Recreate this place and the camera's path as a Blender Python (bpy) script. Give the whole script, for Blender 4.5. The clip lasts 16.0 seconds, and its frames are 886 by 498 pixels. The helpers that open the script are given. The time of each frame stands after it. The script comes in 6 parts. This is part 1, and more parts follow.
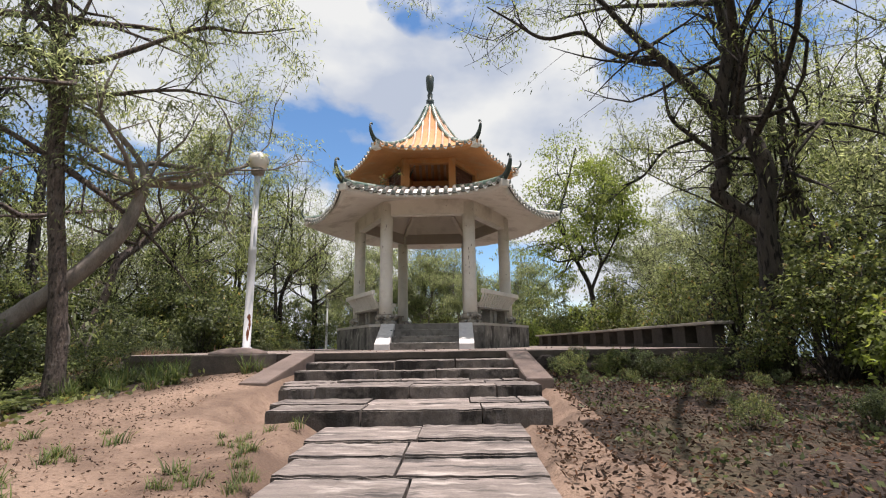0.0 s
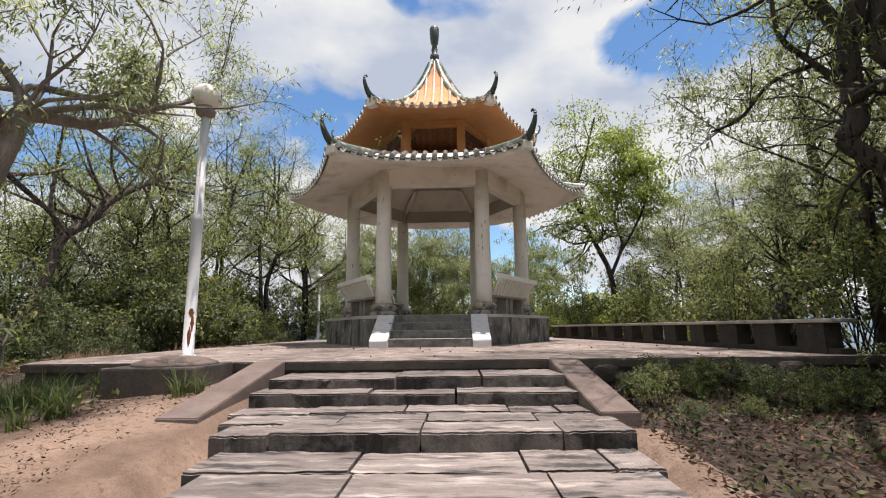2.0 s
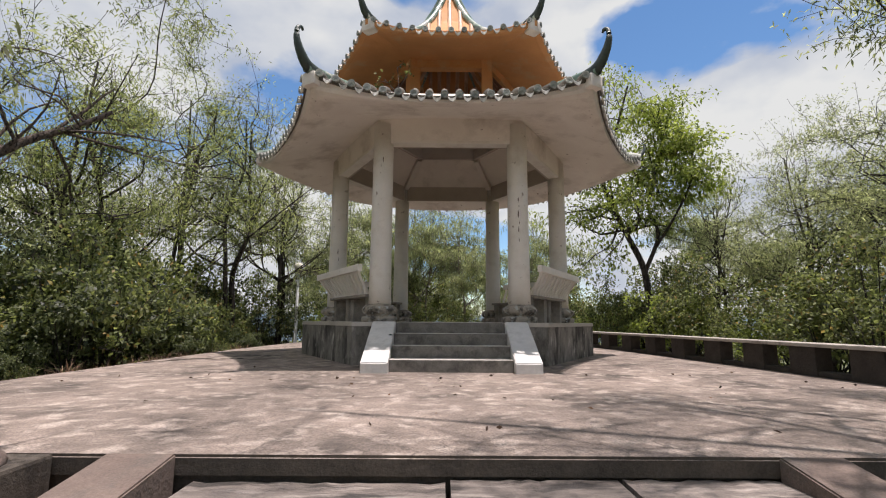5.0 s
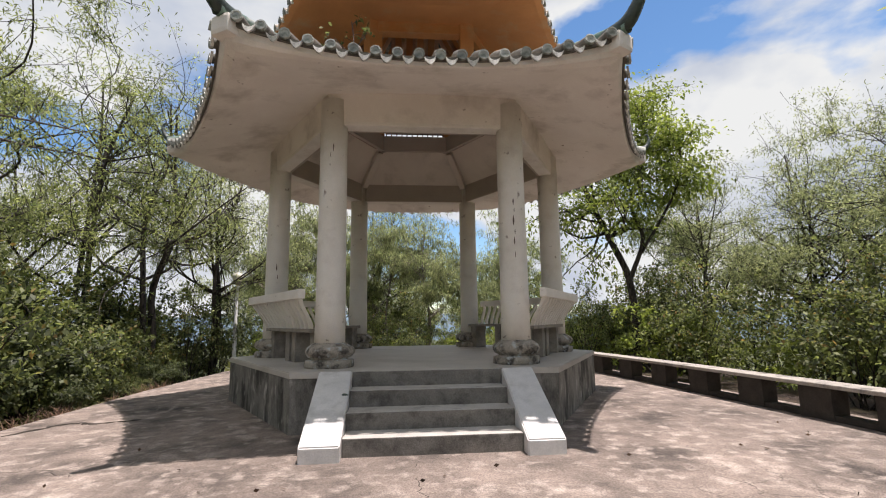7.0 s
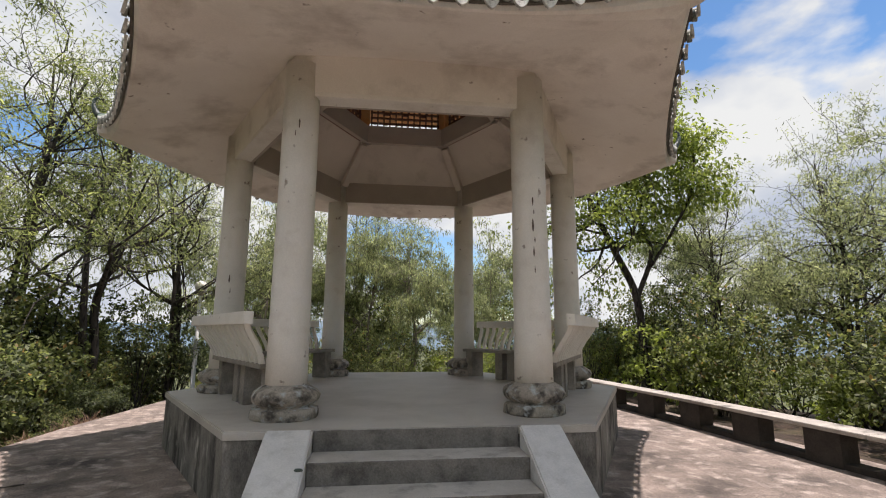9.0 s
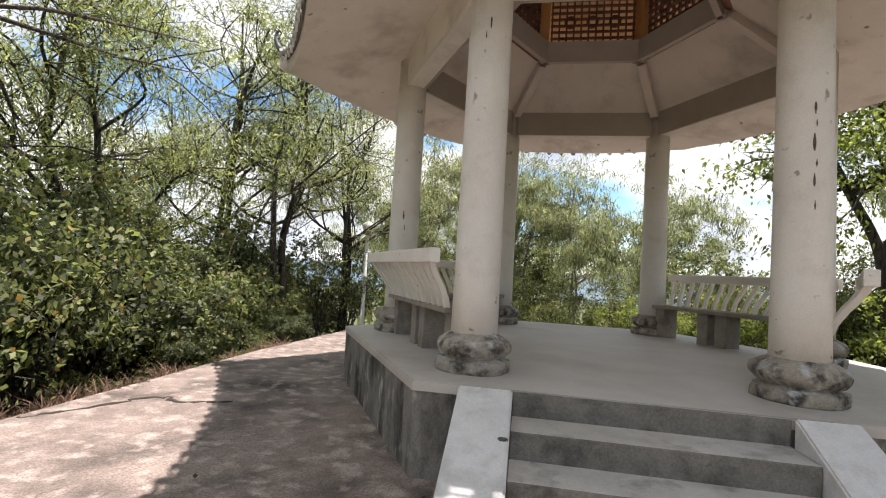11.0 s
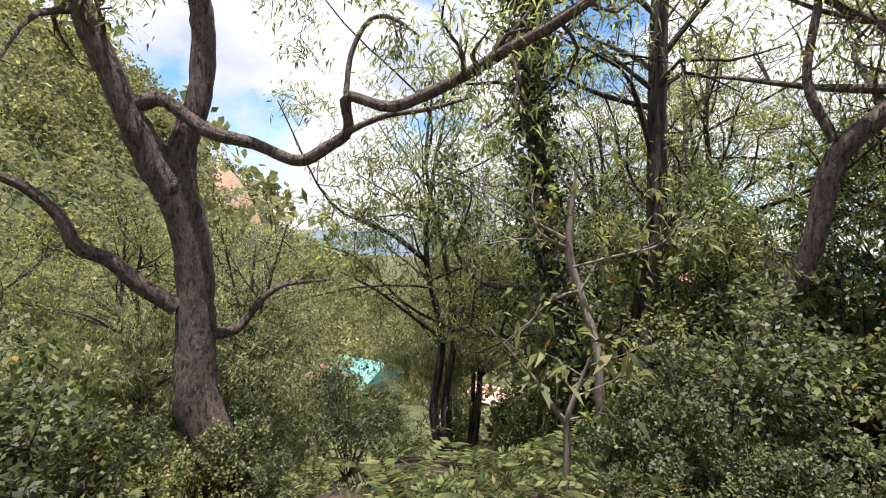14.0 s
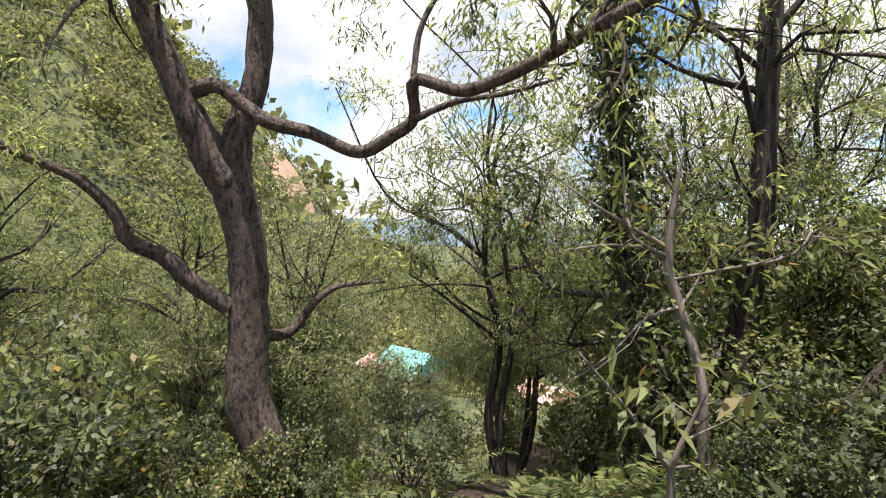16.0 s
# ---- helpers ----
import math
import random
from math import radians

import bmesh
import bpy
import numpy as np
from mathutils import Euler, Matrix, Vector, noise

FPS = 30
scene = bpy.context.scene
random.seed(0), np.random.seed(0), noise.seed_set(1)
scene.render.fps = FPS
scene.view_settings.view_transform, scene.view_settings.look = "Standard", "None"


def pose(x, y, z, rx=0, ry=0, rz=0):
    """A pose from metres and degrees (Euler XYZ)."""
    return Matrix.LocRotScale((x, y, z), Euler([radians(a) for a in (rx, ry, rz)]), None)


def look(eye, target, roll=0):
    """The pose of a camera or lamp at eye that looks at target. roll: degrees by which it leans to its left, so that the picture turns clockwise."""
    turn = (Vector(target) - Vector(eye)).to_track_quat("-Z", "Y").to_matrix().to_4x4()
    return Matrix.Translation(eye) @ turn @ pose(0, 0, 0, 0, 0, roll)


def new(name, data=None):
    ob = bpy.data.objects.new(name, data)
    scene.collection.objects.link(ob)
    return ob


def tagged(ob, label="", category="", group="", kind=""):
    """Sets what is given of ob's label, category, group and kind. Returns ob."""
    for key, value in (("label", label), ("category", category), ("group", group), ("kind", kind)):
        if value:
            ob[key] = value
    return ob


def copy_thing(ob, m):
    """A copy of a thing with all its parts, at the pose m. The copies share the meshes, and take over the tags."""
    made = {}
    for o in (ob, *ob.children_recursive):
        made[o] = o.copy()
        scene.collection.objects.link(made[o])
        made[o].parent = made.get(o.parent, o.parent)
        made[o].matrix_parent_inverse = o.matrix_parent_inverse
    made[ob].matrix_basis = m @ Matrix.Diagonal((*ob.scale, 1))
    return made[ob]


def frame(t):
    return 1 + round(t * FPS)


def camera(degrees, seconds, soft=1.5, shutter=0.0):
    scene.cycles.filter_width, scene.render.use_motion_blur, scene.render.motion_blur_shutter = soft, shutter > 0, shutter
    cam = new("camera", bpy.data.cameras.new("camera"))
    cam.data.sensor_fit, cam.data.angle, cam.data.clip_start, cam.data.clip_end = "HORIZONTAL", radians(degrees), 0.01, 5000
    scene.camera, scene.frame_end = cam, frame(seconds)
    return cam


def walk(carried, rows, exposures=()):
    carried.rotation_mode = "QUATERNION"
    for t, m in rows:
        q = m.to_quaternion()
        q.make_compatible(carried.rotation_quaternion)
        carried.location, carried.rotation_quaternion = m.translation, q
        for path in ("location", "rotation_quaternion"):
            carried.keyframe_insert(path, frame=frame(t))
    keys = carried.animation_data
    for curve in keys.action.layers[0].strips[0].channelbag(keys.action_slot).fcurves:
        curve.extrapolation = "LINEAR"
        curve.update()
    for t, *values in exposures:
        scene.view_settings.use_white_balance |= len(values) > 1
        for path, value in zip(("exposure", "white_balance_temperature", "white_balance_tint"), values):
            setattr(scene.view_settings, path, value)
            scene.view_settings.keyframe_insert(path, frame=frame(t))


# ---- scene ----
cam = camera(85.9, 16.0, 1.1)
METRES, EYE, TILT, LEAN, TURN = 13.5, 1.5, 0.0, 0.0, 1.7
ROWS = [
    (0.0, 0.0, 0.0, 0.0, 0.16, 11.37, 0.82),
    (0.5, 0.0008, 0.0387, 0.0063, 2.05, 11.44, 1.71),
    (1.0, -0.0046, 0.0799, 0.0062, 3.57, 11.18, 0.77),
    (1.5, -0.0137, 0.1224, 0.0089, 0.98, 10.55, 0.43),
    (2.0, -0.0187, 0.1599, 0.0191, -0.12, 9.5, 0.7),
    (2.5, -0.0222, 0.2013, 0.022, -2.67, 8.71, 0.55),
    (3.0, -0.0191, 0.2425, 0.0277, -4.27, 8.1, 0.8),
    (3.5, -0.0285, 0.2809, 0.0361, -2.38, 9.28, 0.28),
    (4.0, -0.0408, 0.3164, 0.0369, -1.72, 9.66, -0.42),
    (6.5, -0.0762, 0.5124, 0.0722, -5.0, 6.78, 0.38),
    (7.0, -0.0714, 0.5442, 0.0843, -6.92, 8.5, 0.75),
    (7.5, -0.0713, 0.5781, 0.0879, -6.92, 10.24, 0.08),
    (8.0, -0.0677, 0.6104, 0.0934, -9.11, 9.33, -0.02),
    (10.5, -0.081, 0.6974, 0.1051, -5.52, 10.48, -2.84),
    (11.0, -0.102, 0.7172, 0.0993, 8.13, 2.93, -3.42),
    (11.5, -0.1265, 0.7391, 0.0998, 29.24, -0.09, -3.13),
    (12.0, -0.1634, 0.7451, 0.0981, 52.54, -2.35, -3.06),
    (12.5, -0.2009, 0.7502, 0.0993, 70.9, -3.96, -1.78),
    (13.0, -0.2345, 0.7426, 0.1018, 82.55, -3.76, -1.58),
    (13.5, -0.2629, 0.7256, 0.1017, 89.36, -2.92, -2.06),
    (14.0, -0.2885, 0.7139, 0.1034, 96.35, -1.33, -2.3),
    (14.5, -0.3061, 0.701, 0.1047, 101.14, -0.76, -3.05),
    (15.0, -0.3164, 0.6925, 0.1078, 102.24, -1.0, -2.96),
    (15.5, -0.3229, 0.6924, 0.1089, 102.42, -1.19, -3.3),
    (16.0, -0.3243, 0.6929, 0.11, 102.16, -2.79, -3.41),
]
walk(cam, [(t, pose(0, 0, EYE, TILT, LEAN, TURN) @ pose(METRES * x, METRES * y, METRES * z, 90 + pitch, roll, yaw)) for t, x, y, z, yaw, pitch, roll in ROWS],
     exposures=[(0.0, 0.49), (3.0, 0.48), (4.0, 0.33), (6.5, 0.41), (7.2, 0.49), (8.5, 0.48), (10.5, 0.68), (11.0, 0.98), (12.0, 0.86), (13.0, 0.93), (16.0, 0.98)])

# ---- world and light ----
SUN_DIR = Vector((0.165, -0.03, 1.0)).normalized()      # towards the sun, nearly overhead
sun_data = bpy.data.lights.new("sun", "SUN")
sun_data.energy, sun_data.angle, sun_data.color = 5.0, radians(0.6), (1.0, 0.895, 0.87)
sun = new("sun", sun_data)
sun.matrix_world = look(SUN_DIR * 60, (0, 0, 0))

world = bpy.data.worlds.new("sky")
scene.world = world
world.use_nodes = True
wt = world.node_tree
wt.nodes.clear()


def wnode(kind, **kw):
    n = wt.nodes.new(kind)
    for k, v in kw.items():
        n.inputs[k].default_value = v
    return n


sky = wt.nodes.new("ShaderNodeTexSky")
sky.sky_type, sky.sun_disc = "NISHITA", False
sky.sun_elevation = math.asin(SUN_DIR.z)
sky.sun_rotation = math.atan2(SUN_DIR.x, SUN_DIR.y)
sky.air_density, sky.dust_density, sky.ozone_density = 1.0, 0.1, 2.6
bg_sky = wt.nodes.new("ShaderNodeBackground")
bg_sky.inputs["Strength"].default_value = 0.135
clear = wnode("ShaderNodeHueSaturation", Saturation=1.12, Value=0.92)      # clean air
wt.links.new(sky.outputs[0], clear.inputs["Color"])
wt.links.new(clear.outputs[0], bg_sky.inputs["Color"])
# puffy fair-weather clouds
tc = wt.nodes.new("ShaderNodeTexCoord")
comb = wt.nodes.new("ShaderNodeMapping")
comb.inputs["Scale"].default_value = (1.0, 1.0, 1.7)
comb.inputs["Location"].default_value = (0.35, 1.9, 0.2)
wt.links.new(tc.outputs["Generated"], comb.inputs[0])
cn = wnode("ShaderNodeTexNoise", Scale=2.3, Detail=8.0, Roughness=0.5, Distortion=0.15)
wt.links.new(comb.outputs[0], cn.inputs["Vector"])
cr = wt.nodes.new("ShaderNodeValToRGB")
cr.color_ramp.elements[0].position, cr.color_ramp.elements[1].position = 0.405, 0.47
wt.links.new(cn.outputs[0], cr.inputs[0])
cs = wnode("ShaderNodeTexNoise", Scale=3.4, Detail=5.0, Roughness=0.5)
wt.links.new(comb.outputs[0], cs.inputs["Vector"])
cc = wt.nodes.new("ShaderNodeValToRGB")
cc.color_ramp.elements[0].position, cc.color_ramp.elements[0].color = 0.36, (0.60, 0.66, 0.80, 1)
cc.color_ramp.elements[1].position, cc.color_ramp.elements[1].color = 0.56, (1.0, 1.0, 1.0, 1)
wt.links.new(cs.outputs[0], cc.inputs[0])
bg_cloud = wt.nodes.new("ShaderNodeBackground")
bg_cloud.inputs["Strength"].default_value = 0.62
wt.links.new(cc.outputs[0], bg_cloud.inputs["Color"])
mixw = wt.nodes.new("ShaderNodeMixShader")
wt.links.new(cr.outputs[0], mixw.inputs[0])
wt.links.new(bg_sky.outputs[0], mixw.inputs[1])
wt.links.new(bg_cloud.outputs[0], mixw.inputs[2])
wout = wt.nodes.new("ShaderNodeOutputWorld")
wt.links.new(mixw.outputs[0], wout.inputs[0])

# ---- materials ----


def rgb(c):
    return (c[0], c[1], c[2], 1.0)


def mat(name, a, b, scale=6.0, rough=0.8, bump=0.3, bump_scale=None, stain=None, stain_scale=1.2, stain_at=(0.5, 0.62),
        metal=0.0, vary=0.0, island=0.0, stretch=(1, 1, 1), dist=0.016, fine=None, fine_scale=60.0, fine_at=(0.55, 0.7), grain=0.2, crazed=None):
    """Two tones broken by noise, stains of a third tone, optional small specks of a fourth, and relief."""
    m = bpy.data.materials.new(name)
    m.use_nodes = True
    t = m.node_tree
    p = t.nodes["Principled BSDF"]
    geo = t.nodes.new("ShaderNodeTexCoord")
    mp = t.nodes.new("ShaderNodeMapping")
    mp.inputs["Scale"].default_value = stretch
    t.links.new(geo.outputs["Object"], mp.inputs[0])
    vec = mp.outputs[0]

    def nz(s, detail=6.0, r=0.6):
        n = t.nodes.new("ShaderNodeTexNoise")
        n.inputs["Scale"].default_value, n.inputs["Detail"].default_value, n.inputs["Roughness"].default_value = s, detail, r
        t.links.new(vec, n.inputs["Vector"])
        return n

    def blend(fac, x, y):
        mx = t.nodes.new("ShaderNodeMix")
        mx.data_type = "RGBA"
        t.links.new(fac, mx.inputs[0])
        for sock, v in ((mx.inputs[6], x), (mx.inputs[7], y)):
            if isinstance(v, tuple):
                sock.default_value = rgb(v)
            else:
                t.links.new(v, sock)
        return mx.outputs[2]

    def ramp(src, lo, hi):
        r = t.nodes.new("ShaderNodeMapRange")
        r.inputs["From Min"].default_value, r.inputs["From Max"].default_value = lo, hi
        t.links.new(src, r.inputs["Value"])
        return r.outputs[0]

    n1 = nz(scale)
    col = blend(ramp(n1.outputs[0], 0.3, 0.7), a, b)
    if stain:
        col = blend(ramp(nz(stain_scale, 8.0, 0.62).outputs[0], *stain_at), col, stain)
    if fine:
        col = blend(ramp(nz(fine_scale, 3.0, 0.5).outputs[0], *fine_at), col, fine)
    if grain:                                          # sand-sized grain and broad unevenness
        for s, k in ((70.0, grain), (0.45, 0.6 * grain)):
            hs = t.nodes.new("ShaderNodeHueSaturation")
            g = t.nodes.new("ShaderNodeMapRange")
            g.inputs["From Min"].default_value, g.inputs["From Max"].default_value = 0.32, 0.68
            g.inputs["To Min"].default_value, g.inputs["To Max"].default_value = 1 - k, 1 + k
            t.links.new(nz(s, 3.0, 0.7).outputs[0], g.inputs["Value"])
            t.links.new(g.outputs[0], hs.inputs["Value"])
            t.links.new(col, hs.inputs["Color"])
            col = hs.outputs[0]
    if crazed:                                         # a net of fine dark cracks, open in places
        size, tone = crazed
        wob = t.nodes.new("ShaderNodeMix")
        wob.data_type, wob.blend_type = "RGBA", "ADD"
        wob.inputs[0].default_value = 0.22
        t.links.new(vec, wob.inputs[6])
        t.links.new(nz(size * 1.6, 5.0, 0.6).outputs[1], wob.inputs[7])
        vo = t.nodes.new("ShaderNodeTexVoronoi")
        vo.feature = "DISTANCE_TO_EDGE"
        vo.inputs["Scale"].default_value = size
        t.links.new(wob.outputs[2], vo.inputs["Vector"])
        line = ramp(vo.outputs["Distance"], 0.035, 0.0)
        patch = ramp(nz(0.8, 4.0, 0.6).outputs[0], 0.5, 0.66)
        both = t.nodes.new("ShaderNodeMath")
        both.operation = "MULTIPLY"
        t.links.new(line, both.inputs[0])
        t.links.new(patch, both.inputs[1])
        col = blend(both.outputs[0], col, tone)
    if vary or island:
        src = t.nodes.new("ShaderNodeNewGeometry").outputs["Random Per Island"] if island else t.nodes.new("ShaderNodeObjectInfo").outputs["Random"]
        hs = t.nodes.new("ShaderNodeHueSaturation")
        k = vary or island
        t.links.new(col, hs.inputs["Color"])
        r = t.nodes.new("ShaderNodeMapRange")
        r.inputs["To Min"].default_value, r.inputs["To Max"].default_value = 1 - k, 1 + k
        t.links.new(src, r.inputs["Value"])
        t.links.new(r.outputs[0], hs.inputs["Value"])
        col = hs.outputs[0]
    t.links.new(col, p.inputs["Base Color"])
    p.inputs["Roughness"].default_value, p.inputs["Metallic"].default_value = rough, metal
    if bump:
        bn = nz(bump_scale or scale * 4, 6.0, 0.65)
        bp = t.nodes.new("ShaderNodeBump")
        bp.inputs["Strength"].default_value, bp.inputs["Distance"].default_value = bump, dist
        t.links.new(bn.outputs[0], bp.inputs["Height"])
        t.links.new(bp.outputs[0], p.inputs["Normal"])
    return m


def leaf_mat(name, dark, light, gloss=0.45, through_light=0.35, dry=None, clump=2.2, low=0.62):
    """Leaf tissue: its tone varies from leaf to leaf, and it lets some light through."""
    m = bpy.data.materials.new(name)
    m.use_nodes = True
    t = m.node_tree
    p = t.nodes["Principled BSDF"]
    g = t.nodes.new("ShaderNodeNewGeometry")
    r = t.nodes.new("ShaderNodeValToRGB")
    r.color_ramp.elements[0].color, r.color_ramp.elements[1].color = rgb(dark), rgb(light)
    if dry:
        e = r.color_ramp.elements.new(0.93)
        e.color = rgb(light)
        r.color_ramp.elements[2].color = rgb(dry)
    t.links.new(g.outputs["Random Per Island"], r.inputs[0])
    co = t.nodes.new("ShaderNodeTexCoord")              # lit and shaded clumps, put into the leaf tone
    cl = t.nodes.new("ShaderNodeTexNoise")
    cl.inputs["Scale"].default_value, cl.inputs["Detail"].default_value = clump, 2.0
    t.links.new(co.outputs["Object"], cl.inputs["Vector"])
    mr = t.nodes.new("ShaderNodeMapRange")
    mr.inputs["From Min"].default_value, mr.inputs["From Max"].default_value = 0.35, 0.65
    mr.inputs["To Min"].default_value, mr.inputs["To Max"].default_value = low, 1.3
    t.links.new(cl.outputs[0], mr.inputs["Value"])
    hv = t.nodes.new("ShaderNodeHueSaturation")
    t.links.new(mr.outputs[0], hv.inputs["Value"])
    t.links.new(r.outputs[0], hv.inputs["Color"])
    p.inputs["Roughness"].default_value = gloss + 0.2
    t.links.new(hv.outputs[0], p.inputs["Base Color"])
    tr = t.nodes.new("ShaderNodeBsdfTranslucent")
    hs = t.nodes.new("ShaderNodeHueSaturation")
    hs.inputs["Saturation"].default_value, hs.inputs["Value"].default_value = 1.1, 2.1
    t.links.new(hv.outputs[0], hs.inputs["Color"])
    t.links.new(hs.outputs[0], tr.inputs["Color"])
    mx = t.nodes.new("ShaderNodeMixShader")
    mx.inputs[0].default_value = through_light
    t.links.new(p.outputs[0], mx.inputs[1])
    t.links.new(tr.outputs[0], mx.inputs[2])
    t.links.new(mx.outputs[0], t.nodes["Material Output"].inputs["Surface"])
    return m


M_WHITE = mat("aged white paint", (0.80, 0.76, 0.70), (0.72, 0.68, 0.61), 3.0, 0.85, 0.25, 30, stain=(0.56, 0.50, 0.43), stain_scale=1.6, stain_at=(0.54, 0.76), fine=(0.36, 0.31, 0.27), fine_scale=9, fine_at=(0.68, 0.74), grain=0.05)
M_SOFFIT = mat("stained white plaster", (0.84, 0.79, 0.72), (0.76, 0.70, 0.63), 1.6, 0.9, 0.2, 22, stain=(0.45, 0.39, 0.33), stain_scale=1.1, stain_at=(0.5, 0.74), fine=(0.26, 0.20, 0.16), fine_scale=6, fine_at=(0.70, 0.75), grain=0.05)
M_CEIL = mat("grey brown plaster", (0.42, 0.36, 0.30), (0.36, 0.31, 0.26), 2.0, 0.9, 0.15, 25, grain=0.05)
M_ORANGE = mat("orange painted plaster", (0.64, 0.31, 0.12), (0.55, 0.26, 0.10), 2.2, 0.8, 0.2, 25, stain=(0.55, 0.36, 0.2), stain_scale=2.5, stain_at=(0.55, 0.75), grain=0.06)
M_TILE_Y = mat("orange glazed tile", (0.55, 0.33, 0.20), (0.67, 0.47, 0.33), 5.0, 0.4, 0.2, 25, stain=(0.35, 0.22, 0.10), stain_scale=4, stain_at=(0.55, 0.7), vary=0.15, grain=0.08)
M_TILE_G = mat("green glazed tile", (0.11, 0.19, 0.15), (0.2, 0.28, 0.22), 7.0, 0.35, 0.3, 30, stain=(0.52, 0.52, 0.46), stain_scale=5, stain_at=(0.48, 0.6), vary=0.15, grain=0.08)
M_TILE_END = mat("pale mottled tile end", (0.42, 0.43, 0.39), (0.27, 0.285, 0.255), 12, 0.7, 0.5, 50, stain=(0.10, 0.12, 0.10), stain_scale=7, stain_at=(0.5, 0.66), vary=0.25)
M_TILE_DARK = mat("moss black tile", (0.09, 0.085, 0.07), (0.18, 0.16, 0.13), 8, 0.85, 0.5, 40, vary=0.2)
M_HORN = mat("blackened green ridge", (0.025, 0.035, 0.03), (0.06, 0.085, 0.07), 9, 0.45, 0.4, 40, grain=0.05)
M_PODIUM = mat("weathered grey render", (0.28, 0.262, 0.235), (0.14, 0.132, 0.118), 4.0, 0.9, 0.6, 26, stain=(0.04, 0.037, 0.033), stain_scale=2.3, stain_at=(0.45, 0.62), fine=(0.43, 0.405, 0.365), fine_scale=7, fine_at=(0.58, 0.75), stretch=(1.3, 1.3, 0.6), grain=0.22)
M_PODTOP = mat("pale worn cement floor", (0.52, 0.485, 0.44), (0.42, 0.392, 0.355), 1.5, 0.55, 0.15, 30, stain=(0.36, 0.33, 0.29), stain_scale=0.9, stain_at=(0.5, 0.7), grain=0.06)
# pavilion steps: risers' shade and treads' light are put into two tones
M_STEP = mat("grey cement step, shade in its tone", (0.22, 0.204, 0.183), (0.14, 0.13, 0.117), 8.0, 0.85, 0.5, 40, stain=(0.06, 0.055, 0.048), stain_scale=5, stain_at=(0.48, 0.72), grain=0.2)
M_STEP_LIT = mat("pale step tread, light in its tone", (0.52, 0.49, 0.45), (0.40, 0.375, 0.34), 5.0, 0.75, 0.3, 40, stain=(0.20, 0.185, 0.165), stain_scale=3, stain_at=(0.54, 0.7), grain=0.1)
M_CHEEK = mat("pale cement slope", (0.66, 0.64, 0.625), (0.56, 0.55, 0.535), 8.0, 0.7, 0.3, 60, stain=(0.40, 0.38, 0.36), stain_scale=2, stain_at=(0.56, 0.75), grain=0.07)
M_BASE = mat("weathered stone column base", (0.42, 0.37, 0.31), (0.28, 0.25, 0.21), 9, 0.9, 0.6, 40, stain=(0.07, 0.061, 0.052), stain_scale=7, stain_at=(0.45, 0.62), fine=(0.46, 0.48, 0.48), fine_scale=10, fine_at=(0.56, 0.70), grain=0.2)
M_TERRACE = mat("terrace concrete", (0.29, 0.232, 0.196), (0.16, 0.128, 0.108), 3.4, 0.9, 1.0, 12, stain=(0.06, 0.049, 0.042), stain_scale=1.3, stain_at=(0.48, 0.70), fine=(0.40, 0.335, 0.288), fine_scale=6, fine_at=(0.52, 0.72), grain=0.4, dist=0.03, crazed=(3.4, (0.10, 0.082, 0.07)))
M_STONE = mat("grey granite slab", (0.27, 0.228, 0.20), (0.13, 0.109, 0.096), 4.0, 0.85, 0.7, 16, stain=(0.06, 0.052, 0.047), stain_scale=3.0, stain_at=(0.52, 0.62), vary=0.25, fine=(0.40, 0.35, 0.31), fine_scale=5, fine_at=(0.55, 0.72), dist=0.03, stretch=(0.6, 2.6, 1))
# weathered slab fronts, darkened further by shade put into the colour
M_RISER = mat("rough weathered stone face, shade in its tone", (0.16, 0.138, 0.122), (0.075, 0.065, 0.058), 4.0, 0.95, 0.9, 18, stain=(0.03, 0.026, 0.023), stain_scale=2.8, stain_at=(0.48, 0.58), vary=0.3, dist=0.03)
M_DRIP = mat("white drip tile", (0.72, 0.70, 0.65), (0.58, 0.56, 0.51), 9, 0.7, 0.3, 40, stain=(0.14, 0.14, 0.12), stain_scale=6, stain_at=(0.56, 0.7), vary=0.2)
M_CHEEKW = mat("brown cement kerb", (0.19, 0.142, 0.118), (0.12, 0.09, 0.076), 4.0, 0.9, 0.5, 30, stain=(0.13, 0.105, 0.09), stain_scale=3, stain_at=(0.54, 0.66))
# render darkened so that the terrace wall's shade is in the colour
M_WALL = mat("dark wall render, shade in its tone", (0.05, 0.042, 0.034), (0.10, 0.082, 0.066), 4, 0.95, 0.6, 22)
M_RUBBLE = mat("rubble wall stone", (0.07, 0.055, 0.045), (0.035, 0.028, 0.023), 5, 0.9, 0.8, 25, vary=0.35, dist=0.02)
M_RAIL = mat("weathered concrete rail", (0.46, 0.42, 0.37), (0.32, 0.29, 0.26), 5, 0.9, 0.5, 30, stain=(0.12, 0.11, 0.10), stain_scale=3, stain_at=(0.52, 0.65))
# near black: the shade under the seat slab is put into this colour
M_PIER = mat("rail pier, shade in its tone", (0.03, 0.025, 0.021), (0.06, 0.051, 0.043), 6, 0.95, 0.5, 30)
M_SOIL = mat("sandy soil", (0.28, 0.195, 0.138), (0.195, 0.132, 0.094), 1.2, 0.95, 0.8, 18, stain=(0.12, 0.078, 0.054), stain_scale=0.75, stain_at=(0.46, 0.60), fine=(0.14, 0.09, 0.06), fine_scale=22, fine_at=(0.56, 0.66), dist=0.03)
